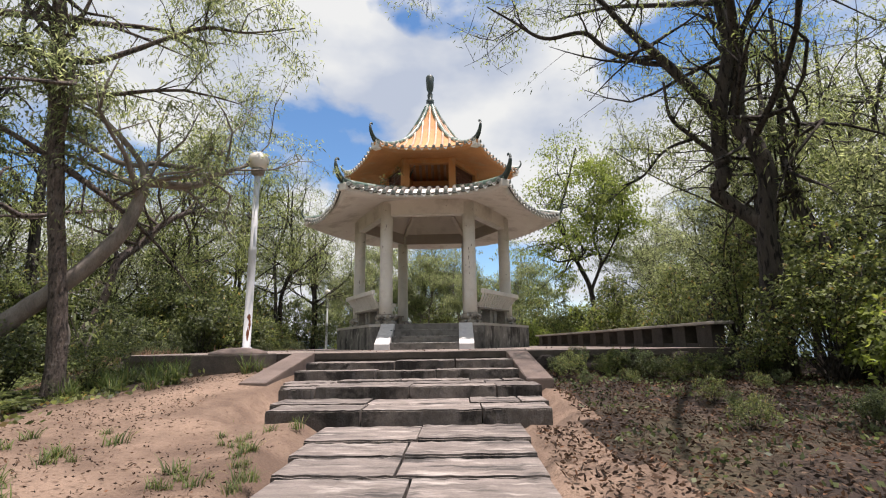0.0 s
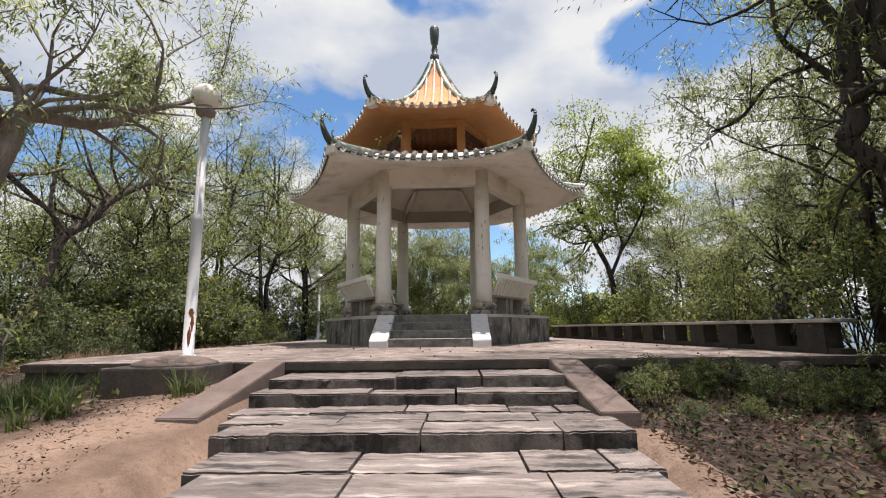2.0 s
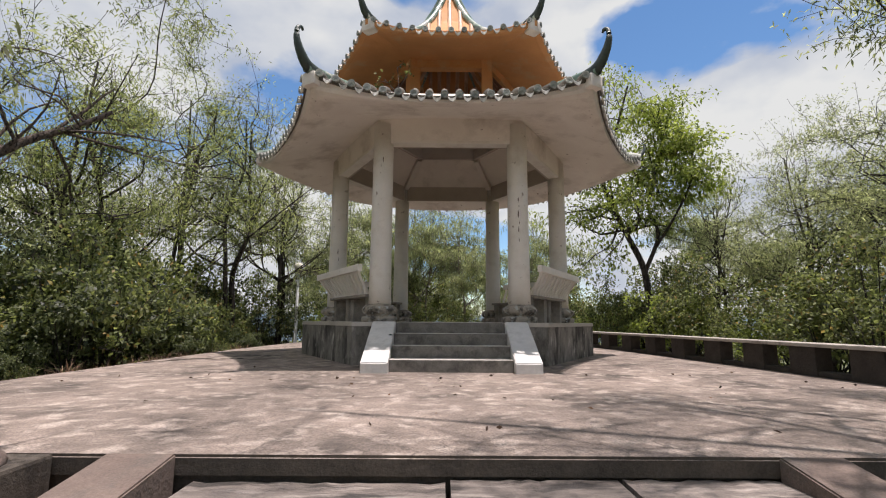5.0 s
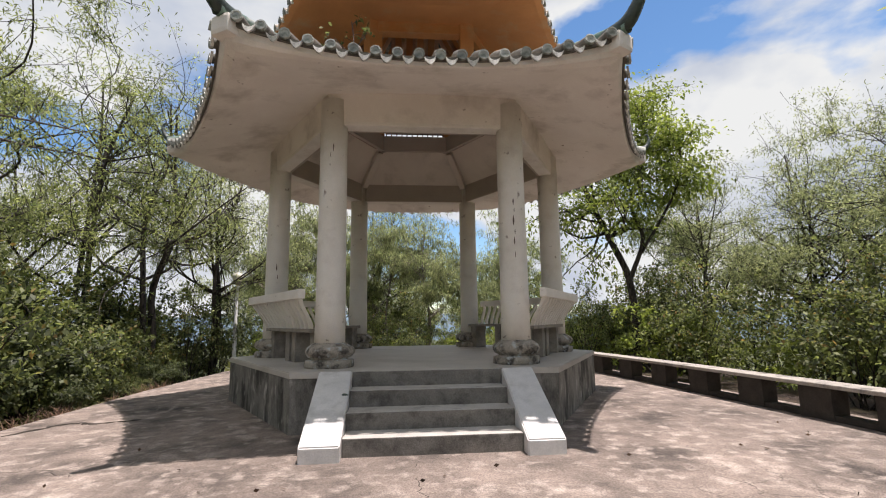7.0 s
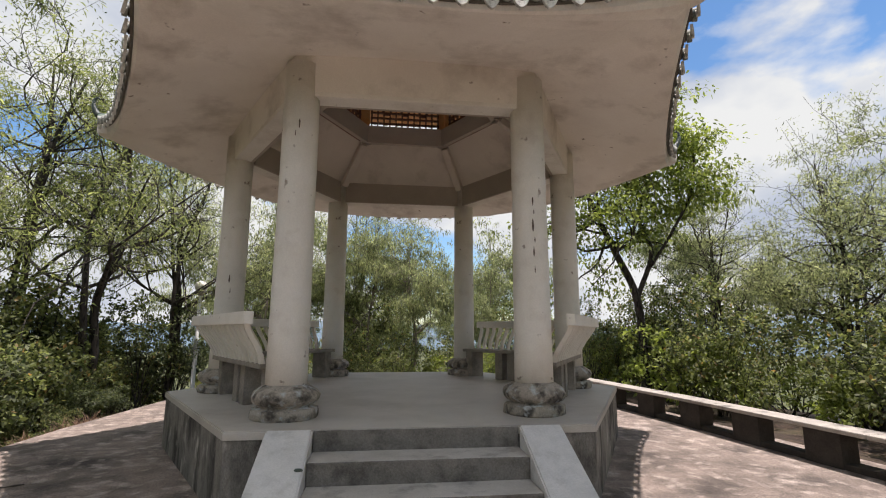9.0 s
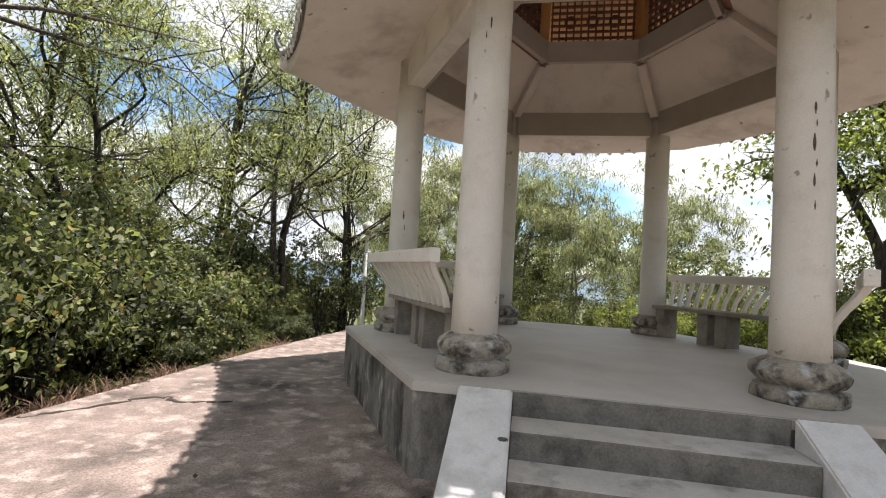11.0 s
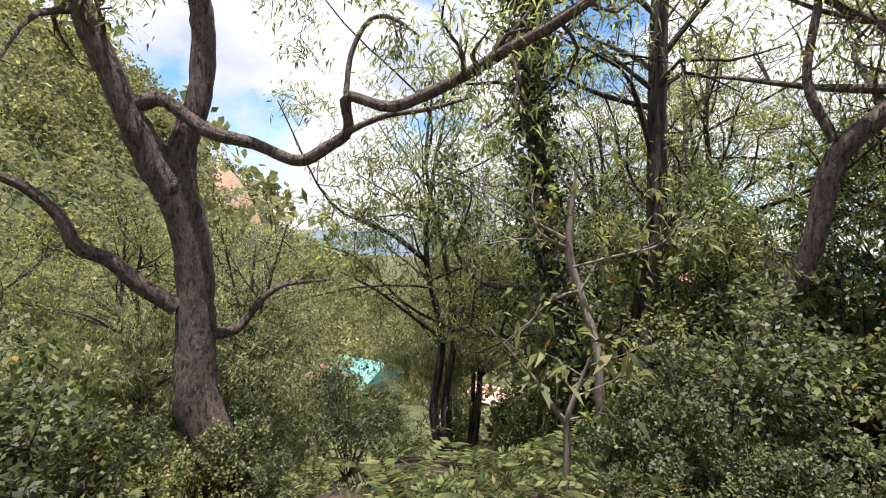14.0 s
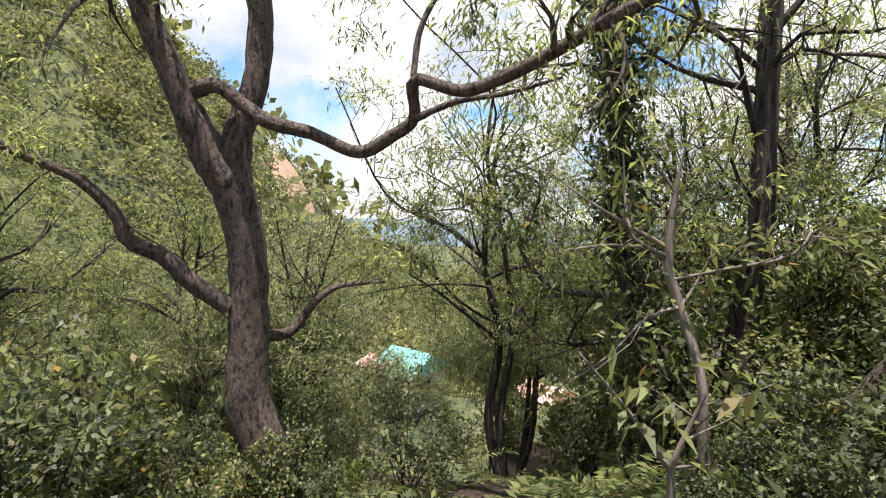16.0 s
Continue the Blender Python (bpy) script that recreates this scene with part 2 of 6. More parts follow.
M_LITTER = mat("leaf litter soil", (0.022, 0.014, 0.01), (0.05, 0.032, 0.022), 3.0, 0.95, 0.9, 16, stain=(0.06, 0.048, 0.026), stain_scale=0.8, stain_at=(0.48, 0.62), fine=(0.13, 0.085, 0.055), fine_scale=18, fine_at=(0.58, 0.68), dist=0.03)
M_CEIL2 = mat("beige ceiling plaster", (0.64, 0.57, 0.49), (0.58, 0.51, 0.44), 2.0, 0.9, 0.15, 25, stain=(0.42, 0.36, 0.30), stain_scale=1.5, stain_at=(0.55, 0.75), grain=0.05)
M_BENCH = mat("grey worn bench concrete", (0.33, 0.295, 0.255), (0.22, 0.195, 0.168), 6, 0.9, 0.4, 40, stain=(0.16, 0.14, 0.12), stain_scale=3, stain_at=(0.54, 0.7))
M_CRACK = mat("black crack", (0.03, 0.025, 0.02), (0.06, 0.05, 0.04), 10, 1.0, 0)
M_CHIP = mat("bare dark cement", (0.10, 0.075, 0.06), (0.16, 0.12, 0.095), 20, 0.95, 0.4, 60)
M_POST = mat("white lamp post paint", (0.64, 0.64, 0.64), (0.55, 0.55, 0.55), 5, 0.5, 0.1, 40, stain=(0.50, 0.48, 0.45), stain_scale=3, stain_at=(0.56, 0.72), grain=0.03)
M_RUST = mat("rusted steel", (0.20, 0.06, 0.03), (0.32, 0.12, 0.05), 20, 0.9, 0.6, 60)
M_GLOBE = mat("opal globe", (0.80, 0.76, 0.68), (0.74, 0.70, 0.62), 4, 0.35, 0.05, 20, stain=(0.55, 0.48, 0.38), stain_scale=2.5, stain_at=(0.55, 0.8), grain=0.02)
M_COLLAR = mat("grey lamp collar", (0.22, 0.20, 0.18), (0.3, 0.27, 0.23), 10, 0.6, 0.2, 40)
M_LATTICE = mat("brown lattice", (0.12, 0.05, 0.035), (0.17, 0.075, 0.05), 8, 0.7, 0.2, 40)
M_BARK = mat("dark ridged bark", (0.03, 0.025, 0.022), (0.085, 0.07, 0.06), 7, 0.95, 1.0, 26, stretch=(1, 1, 0.22), stain=(0.12, 0.10, 0.085), stain_scale=6, stain_at=(0.58, 0.72), dist=0.05, fine=(0.01, 0.008, 0.007), fine_scale=20, fine_at=(0.54, 0.62))
M_BARK_B = mat("brown ridged bark", (0.085, 0.064, 0.053), (0.20, 0.155, 0.128), 18, 0.95, 1.0, 40, stretch=(1, 1, 0.42), stain=(0.25, 0.225, 0.20), stain_scale=11, stain_at=(0.58, 0.72), dist=0.06, fine=(0.03, 0.024, 0.02), fine_scale=26, fine_at=(0.5, 0.66), grain=0.25)
M_BARK_P = mat("pale grey bark", (0.13, 0.11, 0.092), (0.25, 0.215, 0.18), 8, 0.95, 0.6, 30, stretch=(1, 1, 0.3), dist=0.015)
L_ACACIA = leaf_mat("narrow acacia leaf", (0.045, 0.062, 0.021), (0.24, 0.262, 0.10), 0.4, 0.6)
L_GREY = leaf_mat("grey green narrow leaf", (0.07, 0.088, 0.04), (0.30, 0.32, 0.16), 0.45, 0.6)
L_BRIGHT = leaf_mat("bright green leaf", (0.085, 0.115, 0.022), (0.28, 0.32, 0.085), 0.45, 0.45)
L_DARK = leaf_mat("glossy dark leaf", (0.016, 0.026, 0.011), (0.15, 0.174, 0.07), 0.35, 0.36)
L_SHRUB = leaf_mat("green shrub leaf", (0.025, 0.037, 0.014), (0.215, 0.243, 0.085), 0.4, 0.4, dry=(0.25, 0.16, 0.06))
L_FERN = leaf_mat("pale fern frond", (0.06, 0.082, 0.028), (0.205, 0.23, 0.085), 0.55, 0.4, dry=(0.36, 0.24, 0.11))
# broad clumps with a low floor paint the shaded gaps between crowns
L_FAR = leaf_mat("far foliage spray", (0.055, 0.066, 0.024), (0.28, 0.28, 0.11), 0.7, 0.35, clump=0.35, low=0.5)
L_DRY = leaf_mat("fallen brown leaf", (0.018, 0.012, 0.008), (0.12, 0.074, 0.047), 0.8, 0.15, dry=(0.24, 0.12, 0.065))
L_GRASS = leaf_mat("long grass blade", (0.045, 0.07, 0.022), (0.15, 0.185, 0.06), 0.5, 0.35, dry=(0.36, 0.28, 0.12))
L_STRAW = leaf_mat("dry red brown grass", (0.06, 0.037, 0.027), (0.28, 0.185, 0.125), 0.8, 0.3, dry=(0.42, 0.31, 0.2))
M_HILL = mat("wooded far slope", (0.06, 0.075, 0.025), (0.12, 0.13, 0.05), 0.12, 1.0, 0, fine=(0.025, 0.036, 0.014), fine_scale=0.9, fine_at=(0.45, 0.6), stain=(0.17, 0.165, 0.07), stain_scale=0.35, stain_at=(0.5, 0.65))
M_FAR = mat("far hills, blue haze in colour", (0.10, 0.15, 0.19), (0.13, 0.18, 0.22), 0.01, 1.0, 0, grain=0.0)
M_SLIP = mat("bare orange earth", (0.42, 0.28, 0.19), (0.30, 0.20, 0.13), 0.6, 0.95, 0.5, 2)
M_TURQ = mat("turquoise sheet roof", (0.10, 0.36, 0.33), (0.18, 0.44, 0.40), 0.6, 0.6, 0.1, 5, grain=0.05)
M_PINK = mat("faded red awning", (0.62, 0.22, 0.18), (0.72, 0.42, 0.38), 0.8, 0.7, 0.1, 5, grain=0.05)
M_HOUSE = mat("pale house wall", (0.42, 0.39, 0.36), (0.34, 0.31, 0.29), 0.6, 0.9, 0.1, 5, grain=0.05)
M_GLASSDARK = mat("dark window glass", (0.04, 0.05, 0.06), (0.07, 0.08, 0.09), 0.5, 0.2, 0, grain=0.0)

# ---- mesh helpers ----


def mesh_of(name, verts, faces, material, smooth=False):
    me = bpy.data.meshes.new(name)
    me.from_pydata([tuple(v) for v in verts], [], faces)
    me.materials.append(material)
    if smooth:
        me.polygons.foreach_set("use_smooth", [True] * len(me.polygons))
    me.update()
    return me


def part(name, bm, material, parent=None, label="", smooth=False):
    """Links a bmesh as one mesh object, under a thing or part where one is given."""
    bmesh.ops.recalc_face_normals(bm, faces=bm.faces[:])
    me = bpy.data.meshes.new(name)
    bm.to_mesh(me)
    bm.free()
    me.materials.append(material)
    if smooth:
        me.polygons.foreach_set("use_smooth", [True] * len(me.polygons))
    ob = new(name, me)
    ob.parent = parent
    return tagged(ob, label)


def share(name, me, parent=None, m=None, label=""):
    ob = new(name, me)
    ob.parent = parent
    if m is not None:
        ob.matrix_basis = m
    return tagged(ob, label)


def empty(name, x=0, y=0, z=0, rz=0):
    ob = new(name)
    ob.matrix_basis = pose(x, y, z, 0, 0, rz)
    return ob


def add_box(bm, x0, x1, y0, y1, z0, z1, m=None, bevel=0.0):
    vs = [bm.verts.new((x, y, z)) for z in (z0, z1) for y in (y0, y1) for x in (x0, x1)]
    fs = [bm.faces.new([vs[i] for i in q]) for q in ((0, 2, 3, 1), (4, 5, 7, 6), (0, 1, 5, 4), (2, 6, 7, 3), (0, 4, 6, 2), (1, 3, 7, 5))]
    if bevel:
        es = list({e for f in fs for e in f.edges})
        out = bmesh.ops.bevel(bm, geom=es, offset=bevel, segments=2, affect="EDGES", profile=0.6)
        vs = list({v for f in out["faces"] for v in f.verts} | {v for v in vs if v.is_valid})
    if m is not None:
        bmesh.ops.transform(bm, matrix=m, verts=vs)
    return vs


def box(x0, x1, y0, y1, z0, z1, bevel=0.01):
    bm = bmesh.new()
    add_box(bm, x0, x1, y0, y1, z0, z1, None, bevel)
    return bm


def lathe(profile, n=24, cx=0.0, cy=0.0):
    """A turned solid from (radius, height) pairs."""
    bm = bmesh.new()
    rings = []
    for r, z in profile:
        rings.append([bm.verts.new((cx + r * math.cos(2 * math.pi * i / n), cy + r * math.sin(2 * math.pi * i / n), z)) for i in range(n)])
    for a, b in zip(rings, rings[1:]):
        for i in range(n):
            bm.faces.new((a[i], a[(i + 1) % n], b[(i + 1) % n], b[i]))
    bm.faces.new(rings[0][::-1])
    bm.faces.new(rings[-1])
    return bm


def prism(points, z0, z1, bevel=0.0):
    """An upright block over a ground outline."""
    bm = bmesh.new()
    lo = [bm.verts.new((x, y, z0)) for x, y in points]
    hi = [bm.verts.new((x, y, z1)) for x, y in points]
    bm.faces.new(lo[::-1])
    top = bm.faces.new(hi)
    n = len(points)
    for i in range(n):
        bm.faces.new((lo[i], lo[(i + 1) % n], hi[(i + 1) % n], hi[i]))
    if bevel:
        bmesh.ops.bevel(bm, geom=list(top.edges), offset=bevel, segments=2, affect="EDGES")
    return bm


def tube_arrays(path, radii, n=7, wobble=0.0, rng=None):
    """A tapered limb along a path: vertex and face arrays."""
    P = np.asarray(path, float)
    k = len(P)
    T = np.gradient(P, axis=0)
    T /= np.linalg.norm(T, axis=1)[:, None] + 1e-9
    ref = np.array([0.0, 0.0, 1.0]) if abs(T[0, 2]) < 0.9 else np.array([1.0, 0.0, 0.0])
    U = np.cross(T, ref)
    U /= np.linalg.norm(U, axis=1)[:, None] + 1e-9
    W = np.cross(T, U)
    a = np.arange(n) * 2 * math.pi / n
    R = np.asarray(radii, float)[:, None] * np.ones(n)
    if wobble and rng is not None:
        R = R * (1 + rng.normal(0, wobble, R.shape))
    V = P[:, None, :] + R[:, :, None] * (np.cos(a)[None, :, None] * U[:, None, :] + np.sin(a)[None, :, None] * W[:, None, :])
    F = []
    for i in range(k - 1):
        for j in range(n):
            F.append((i * n + j, i * n + (j + 1) % n, (i + 1) * n + (j + 1) % n, (i + 1) * n + j))
    return V.reshape(-1, 3), np.array(F, int)


def quads_mesh(name, V, F, material, smooth=True):
    me = bpy.data.meshes.new(name)
    V, F = np.asarray(V, np.float32), np.asarray(F, np.int32)
    me.vertices.add(len(V))
    me.vertices.foreach_set("co", V.ravel())
    me.loops.add(F.size)
    me.loops.foreach_set("vertex_index", F.ravel())
    me.polygons.add(len(F))
    me.polygons.foreach_set("loop_start", np.arange(len(F), dtype=np.int32) * 4)
    if smooth:
        me.polygons.foreach_set("use_smooth", np.ones(len(F), bool))
    me.materials.append(material)
    me.update(calc_edges=True)
    me.validate()
    return me


def smooth_path(pts, per=6):
    """A rounded path through a few nodes (x, y, z, radius)."""
    P = np.array(pts, float)
    Q = np.vstack([2 * P[0] - P[1], P, 2 * P[-1] - P[-2]])
    out = []
    for i in range(1, len(Q) - 2):
        for s in np.arange(per) / per:
            a, b, c, d = Q[i - 1], Q[i], Q[i + 1], Q[i + 2]
            out.append(0.5 * (2 * b + (c - a) * s + (2 * a - 5 * b + 4 * c - d) * s * s + (3 * b - a - 3 * c + d) * s ** 3))
    out.append(P[-1])
    out = np.array(out)
    out[:, 3] = np.maximum(out[:, 3], 0.004)
    return out


def leaf_quads(C, D, L, Wd, rng, droop=0.3, N=None):
    """Leaf blades at C pointing along D: diamond quads that face along N where it is given."""
    n = len(C)
    D = D / (np.linalg.norm(D, axis=1)[:, None] + 1e-9)
    S = np.cross(rng.normal(0, 1, (n, 3)) if N is None else N, D)
    S /= np.linalg.norm(S, axis=1)[:, None] + 1e-9
    L = L * rng.uniform(0.6, 1.25, n)[:, None]
    Wd = Wd * rng.uniform(0.7, 1.2, n)[:, None]
    sag = np.array([0, 0, -1.0]) * droop
    a, tip = C, C + L * (D + sag * 0.6)
    mid = C + 0.45 * L * D
    V = np.stack([a, mid + S * Wd, tip, mid - S * Wd], 1).reshape(-1, 3)
    return V, np.arange(4 * n).reshape(n, 4)

# ---- plants: how they grow ----


def grow(limbs, seed, depth=2, twigs=5, spread=0.75, length=0.45, leaf=(0.11, 0.018), leaves=26, up=0.25, droop=0.4, start=0.35, tuft=0.16, min_r=0.006, kids=None, clad=None, thick=1.0, per=6):
    """Wood and leaves of one tree. limbs: lists of (x, y, z, radius) nodes; side shoots grow from them, level by level."""
    rng = np.random.default_rng(seed)
    woodV, woodF, off = [], [], 0
    tips = []

    def emit(path, n):
        nonlocal off
        V, F = tube_arrays(path[:, :3], path[:, 3], n, 0.04, rng)
        woodV.append(V)
        woodF.append(F + off)
        off += len(V)

    level = []
    C, D = [], []
    for q, nodes in enumerate(limbs):
        p = smooth_path([(a, b, c, r * thick) for a, b, c, r in nodes], per)
        emit(p, 10 if nodes[0][3] > 0.12 else 6)
        level.append((p, max(start, 0.5) if q == 0 else start))
        if clad and q == 0:                             # climbers that hug the stem
            n, rad, lo, hi = clad
            s = rng.uniform(lo, hi, n) * (len(p) - 1)
            i = np.minimum(s.astype(int), len(p) - 2)
            lump = 0.55 + 0.45 * np.sin(s * 2.1) * np.sin(s * 0.9 + 1)
            off3 = rng.normal(0, 1, (n, 3))
            off3 /= np.linalg.norm(off3, axis=1)[:, None]
            C.append(p[i, :3] + off3 * (p[i, 3] + rad * lump * rng.uniform(0.1, 1.0, n) ** 0.8)[:, None])
            D.append(rng.normal(0, 0.7, (n, 3)) + np.array([0, 0, -0.4]))
    for d in range(depth):
        nxt = []
        for p, st in level:
            seg = np.linalg.norm(np.diff(p[:, :3], axis=0), axis=1).sum()
            count = max(2, int((kids or twigs) * (0.6 + seg * 0.5))) if d == 0 else twigs
            for _ in range(count):
                s = rng.uniform(st, 1.0)
                i = min(int(s * (len(p) - 1)), len(p) - 2)
                o = p[i]
                tan = p[i + 1, :3] - p[i, :3]
                tan /= np.linalg.norm(tan) + 1e-9
                side = rng.normal(0, 1, 3)
                dirn = tan * rng.uniform(0.3, 0.9) + side * spread + np.array([0, 0, up])
                dirn /= np.linalg.norm(dirn)
                ln = max(0.25, seg * length * rng.uniform(0.55, 1.2))
                r0 = max(min_r, min(o[3] * 0.55, 0.02 + 0.012 * ln))
                nodes, pos, dv = [], o[:3].copy(), dirn
                for q in range(4):
                    nodes.append((*pos, max(0.003, r0 * (1 - 0.28 * q))))
                    dv = dv + rng.normal(0, 0.48, 3) + np.array([0, 0, 0.05])
                    dv /= np.linalg.norm(dv)
                    pos = pos + dv * ln / 3
                c = smooth_path(nodes, 2) if d < depth - 1 else np.array(nodes)[[0, 2, 3] if per > 4 else [0, 3]]
                emit(c, 4 if d < depth - 1 else 3)
                nxt.append((c, 0.25))
        level = nxt
    for p, _ in level:
        m = leaves
        s = rng.uniform(0.3, 1.0, m) ** 0.7 * (len(p) - 1)
        i = np.minimum(s.astype(int), len(p) - 2)
        base = p[i, :3] + (p[i + 1, :3] - p[i, :3]) * (s - i)[:, None]
        tan = p[-1, :3] - p[0, :3]
        tan = tan / (np.linalg.norm(tan) + 1e-9)
        C.append(base + rng.normal(0, tuft, (m, 3)) * np.array([1, 1, 0.45]))
        D.append(tan * 0.6 + rng.normal(0, 0.75, (m, 3)) + np.array([0, 0, -droop]))
    C = np.vstack(C)
    face = rng.normal(0, 0.55, C.shape) + np.array([0, 0, 0.9])      # blades turn up to the light
    LV, LF = leaf_quads(C, np.vstack(D), leaf[0], leaf[1], rng, droop, face)
    return np.vstack(woodV), np.vstack(woodF), LV, LF


def tree(name, limbs, bark, foliage, label, category="tree", group="", at=None, **kw):
    """A tree: an empty at its foot with the parts trunk and crown."""
    ob = empty(name)
    wv, wf, lv, lf = grow(limbs, **kw)
    share("trunk", quads_mesh("trunk", wv, wf, bark), ob)
    share("crown", quads_mesh("crown", lv, lf, foliage, False), ob)
    if at is not None:
        ob.matrix_basis = at
    return tagged(ob, label, category, group)


def wild_limbs(seed, height, stems=2, lean=0.2, r=0.1, fork=0.5):
    """Crooked stems that fork once or twice."""
    rng = random.Random(seed)
    out = []
    for s in range(stems):
        x = y = 0.0
        dx, dy = rng.uniform(-lean, lean), rng.uniform(-lean, lean)
        nodes, z = [], -0.3
        h = height * rng.uniform(0.8, 1.0)
        n = 6
        for i in range(n):
            nodes.append((x, y, z, r * (1 - 0.15 * i) * (0.8 if s else 1)))
            z += (h + 0.3) / (n - 1)
            x += (dx + rng.uniform(-0.27, 0.27)) * h / n
            y += (dy + rng.uniform(-0.27, 0.27)) * h / n
        out.append(nodes)
        for f in range(4):
            i = rng.choice((2, 2, 3, 4))
            bx, by, bz, br = nodes[i]
            a = rng.uniform(0, 6.28)
            l = h * rng.uniform(0.28, fork)
            limb = [(bx, by, bz, br * 0.65)]
            for q in (1, 2, 3):
                a += rng.uniform(-0.55, 0.55)
                limb.append((bx + math.cos(a) * l * q / 3, by + math.sin(a) * l * q / 3, bz + l * 0.66 * q / 3 * rng.uniform(0.6, 1.25), br * 0.65 * (1 - 0.26 * q)))
            out.append(limb)
    return out



# ---- ground ----
TZ = 1.39                                              # terrace level
TX0, TX1, TY0, TY1 = -5.95, 4.45, 7.92, 21.5
PX, PY = -0.85, 15.7                                   # middle of the pavilion


def lerp_table(v, table):
    if v <= table[0][0]:
        return table[0][1]
    for (a, fa), (b, fb) in zip(table, table[1:]):
        if v <= b:
            s = (v - a) / (b - a)
            return fa + (fb - fa) * s
    return table[-1][1]


def hill(x, y, cx, cy, h, sx, sy):
    return h * math.exp(-((x - cx) / sx) ** 2 - ((y - cy) / sy) ** 2)


def ground_z(x, y):
    front = lerp_table(y, [(-30, -5.0), (-6, -0.45), (0.0, 0.10), (2.6, 0.48), (4.7, 0.68), (6.2, 0.86), (7.9, 1.02)])
    if x < -2.3 and y < 9:                             # the earth rises to the lamp's footing
        front += 0.10 * max(0, 1 - abs(x + 3.0) / 1.6) * max(0, 1 - abs(y - 7.4) / 3.5)
    if x < -4.2:
        front += (x + 4.2) * 0.10
    if x > 1.0:
        front -= 0.10 * min(1, (x - 1.0) / 2) * max(0, min(1, (y - 5.5) / 2))
        front += 0.14 * min(1, (x - 1.0) / 2) * max(0, 1 - abs(y - 3.0) / 4.0)
    if -2.4 < x < 1.0 and y < 8.2:                     # trench under the stair slabs
        front -= 0.16 if (y > 4.7 or -1.35 < x < 0.6) else 0.03
    z = front if y < 7.9 else lerp_table(y, [(7.9, 1.0), (8.6, 1.2), (23, 1.2), (30, 0.2), (60, -9), (140, -30)])
    side = 0.0
    if x < -5.9:
        side = lerp_table(-x, [(5.9, 0.0), (7.0, -0.28), (9.0, -0.75), (11.0, -1.9), (15.0, -4.2), (30, -8.6), (45, -10.5), (80, -19)])
    elif x > 5:
        side = lerp_table(x, [(5, 0.0), (9, -0.3), (16, -1.5), (40, -9), (90, -22)])
    z += side
    z += hill(x, y, -84, -66, 58, 42, 44) + hill(x, y, -40, -70, 24, 30, 34)
    d = math.hypot(x + 3, y - 10)
    if d > 6:
        z += 0.14 * min(1, (d - 6) / 5) * noise.noise((x * 0.35, y * 0.35, 0.3))
    z += 0.035 * noise.noise((x * 1.7, y * 1.7, 4.3))
    return max(z, -34.0)


def axis_steps(lo, hi, fine):
    v, out = lo, [lo]
    while v < hi:
        v += fine
        out.append(round(v, 4))
    step = fine
    a, b = lo, out[-1]
    left, right = [], []
    for _ in range(74):
        step *= 1.09
        a -= step
        b += step
        left.append(a)
        right.append(b)
    return left[::-1] + out + right


GX, GY = axis_steps(-11, 6, 0.22), axis_steps(-3, 12, 0.22)
gverts = [(x, y, ground_z(x, y)) for y in GY for x in GX]
gn = len(GX)
gfaces = [(j * gn + i, j * gn + i + 1, (j + 1) * gn + i + 1, (j + 1) * gn + i) for j in range(len(GY) - 1) for i in range(gn - 1)]
ground_me = mesh_of("ground", gverts, gfaces, M_SOIL, True)
ground_me.materials.append(M_LITTER)
ground_me.materials.append(M_HILL)
zone = []
for j in range(len(GY) - 1):
    for i in range(gn - 1):
        x, y = GX[i], GY[j]
        d = math.hypot(x + 1, y - 8)
        w = 0.5 * noise.noise((x * 0.9, y * 0.9, 1.7))
        if d > 22:
            zone.append(2)
        elif x < -4.6 + w or x > 1.05 + 0.5 * w + max(0, 3 - y) * 0.15 or y > 8.5:
            zone.append(1)
        else:
            zone.append(0)
ground_me.polygons.foreach_set("material_index", zone)
ground = new("ground", ground_me)
tagged(ground, "sandy brown soil slope with fallen leaves", "ground", kind="structure")

T_EDGE = [(TX0, 8.6), (-5.6, TY0), (TX1 + 0.35, TY0), (TX1 + 0.05, 14), (3.9, 20), (2.0, TY1 + 2), (-3.6, TY1 + 2.4), (-5.7, 20.6), (TX0, 17)]
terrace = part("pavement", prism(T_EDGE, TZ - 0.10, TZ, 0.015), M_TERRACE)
# edge faces get the dark render, shade painted on the slab's sides
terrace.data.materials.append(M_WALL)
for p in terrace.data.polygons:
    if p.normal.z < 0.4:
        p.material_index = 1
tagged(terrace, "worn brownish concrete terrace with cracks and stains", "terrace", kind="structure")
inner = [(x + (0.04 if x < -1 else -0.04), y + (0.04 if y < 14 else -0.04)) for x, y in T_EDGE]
tagged(part("wall_terrace", prism(inner, 0.3, TZ - 0.101), M_WALL), "retaining wall under the terrace, its shade painted dark", "wall", kind="structure")

# ---- stairs up to the terrace ----


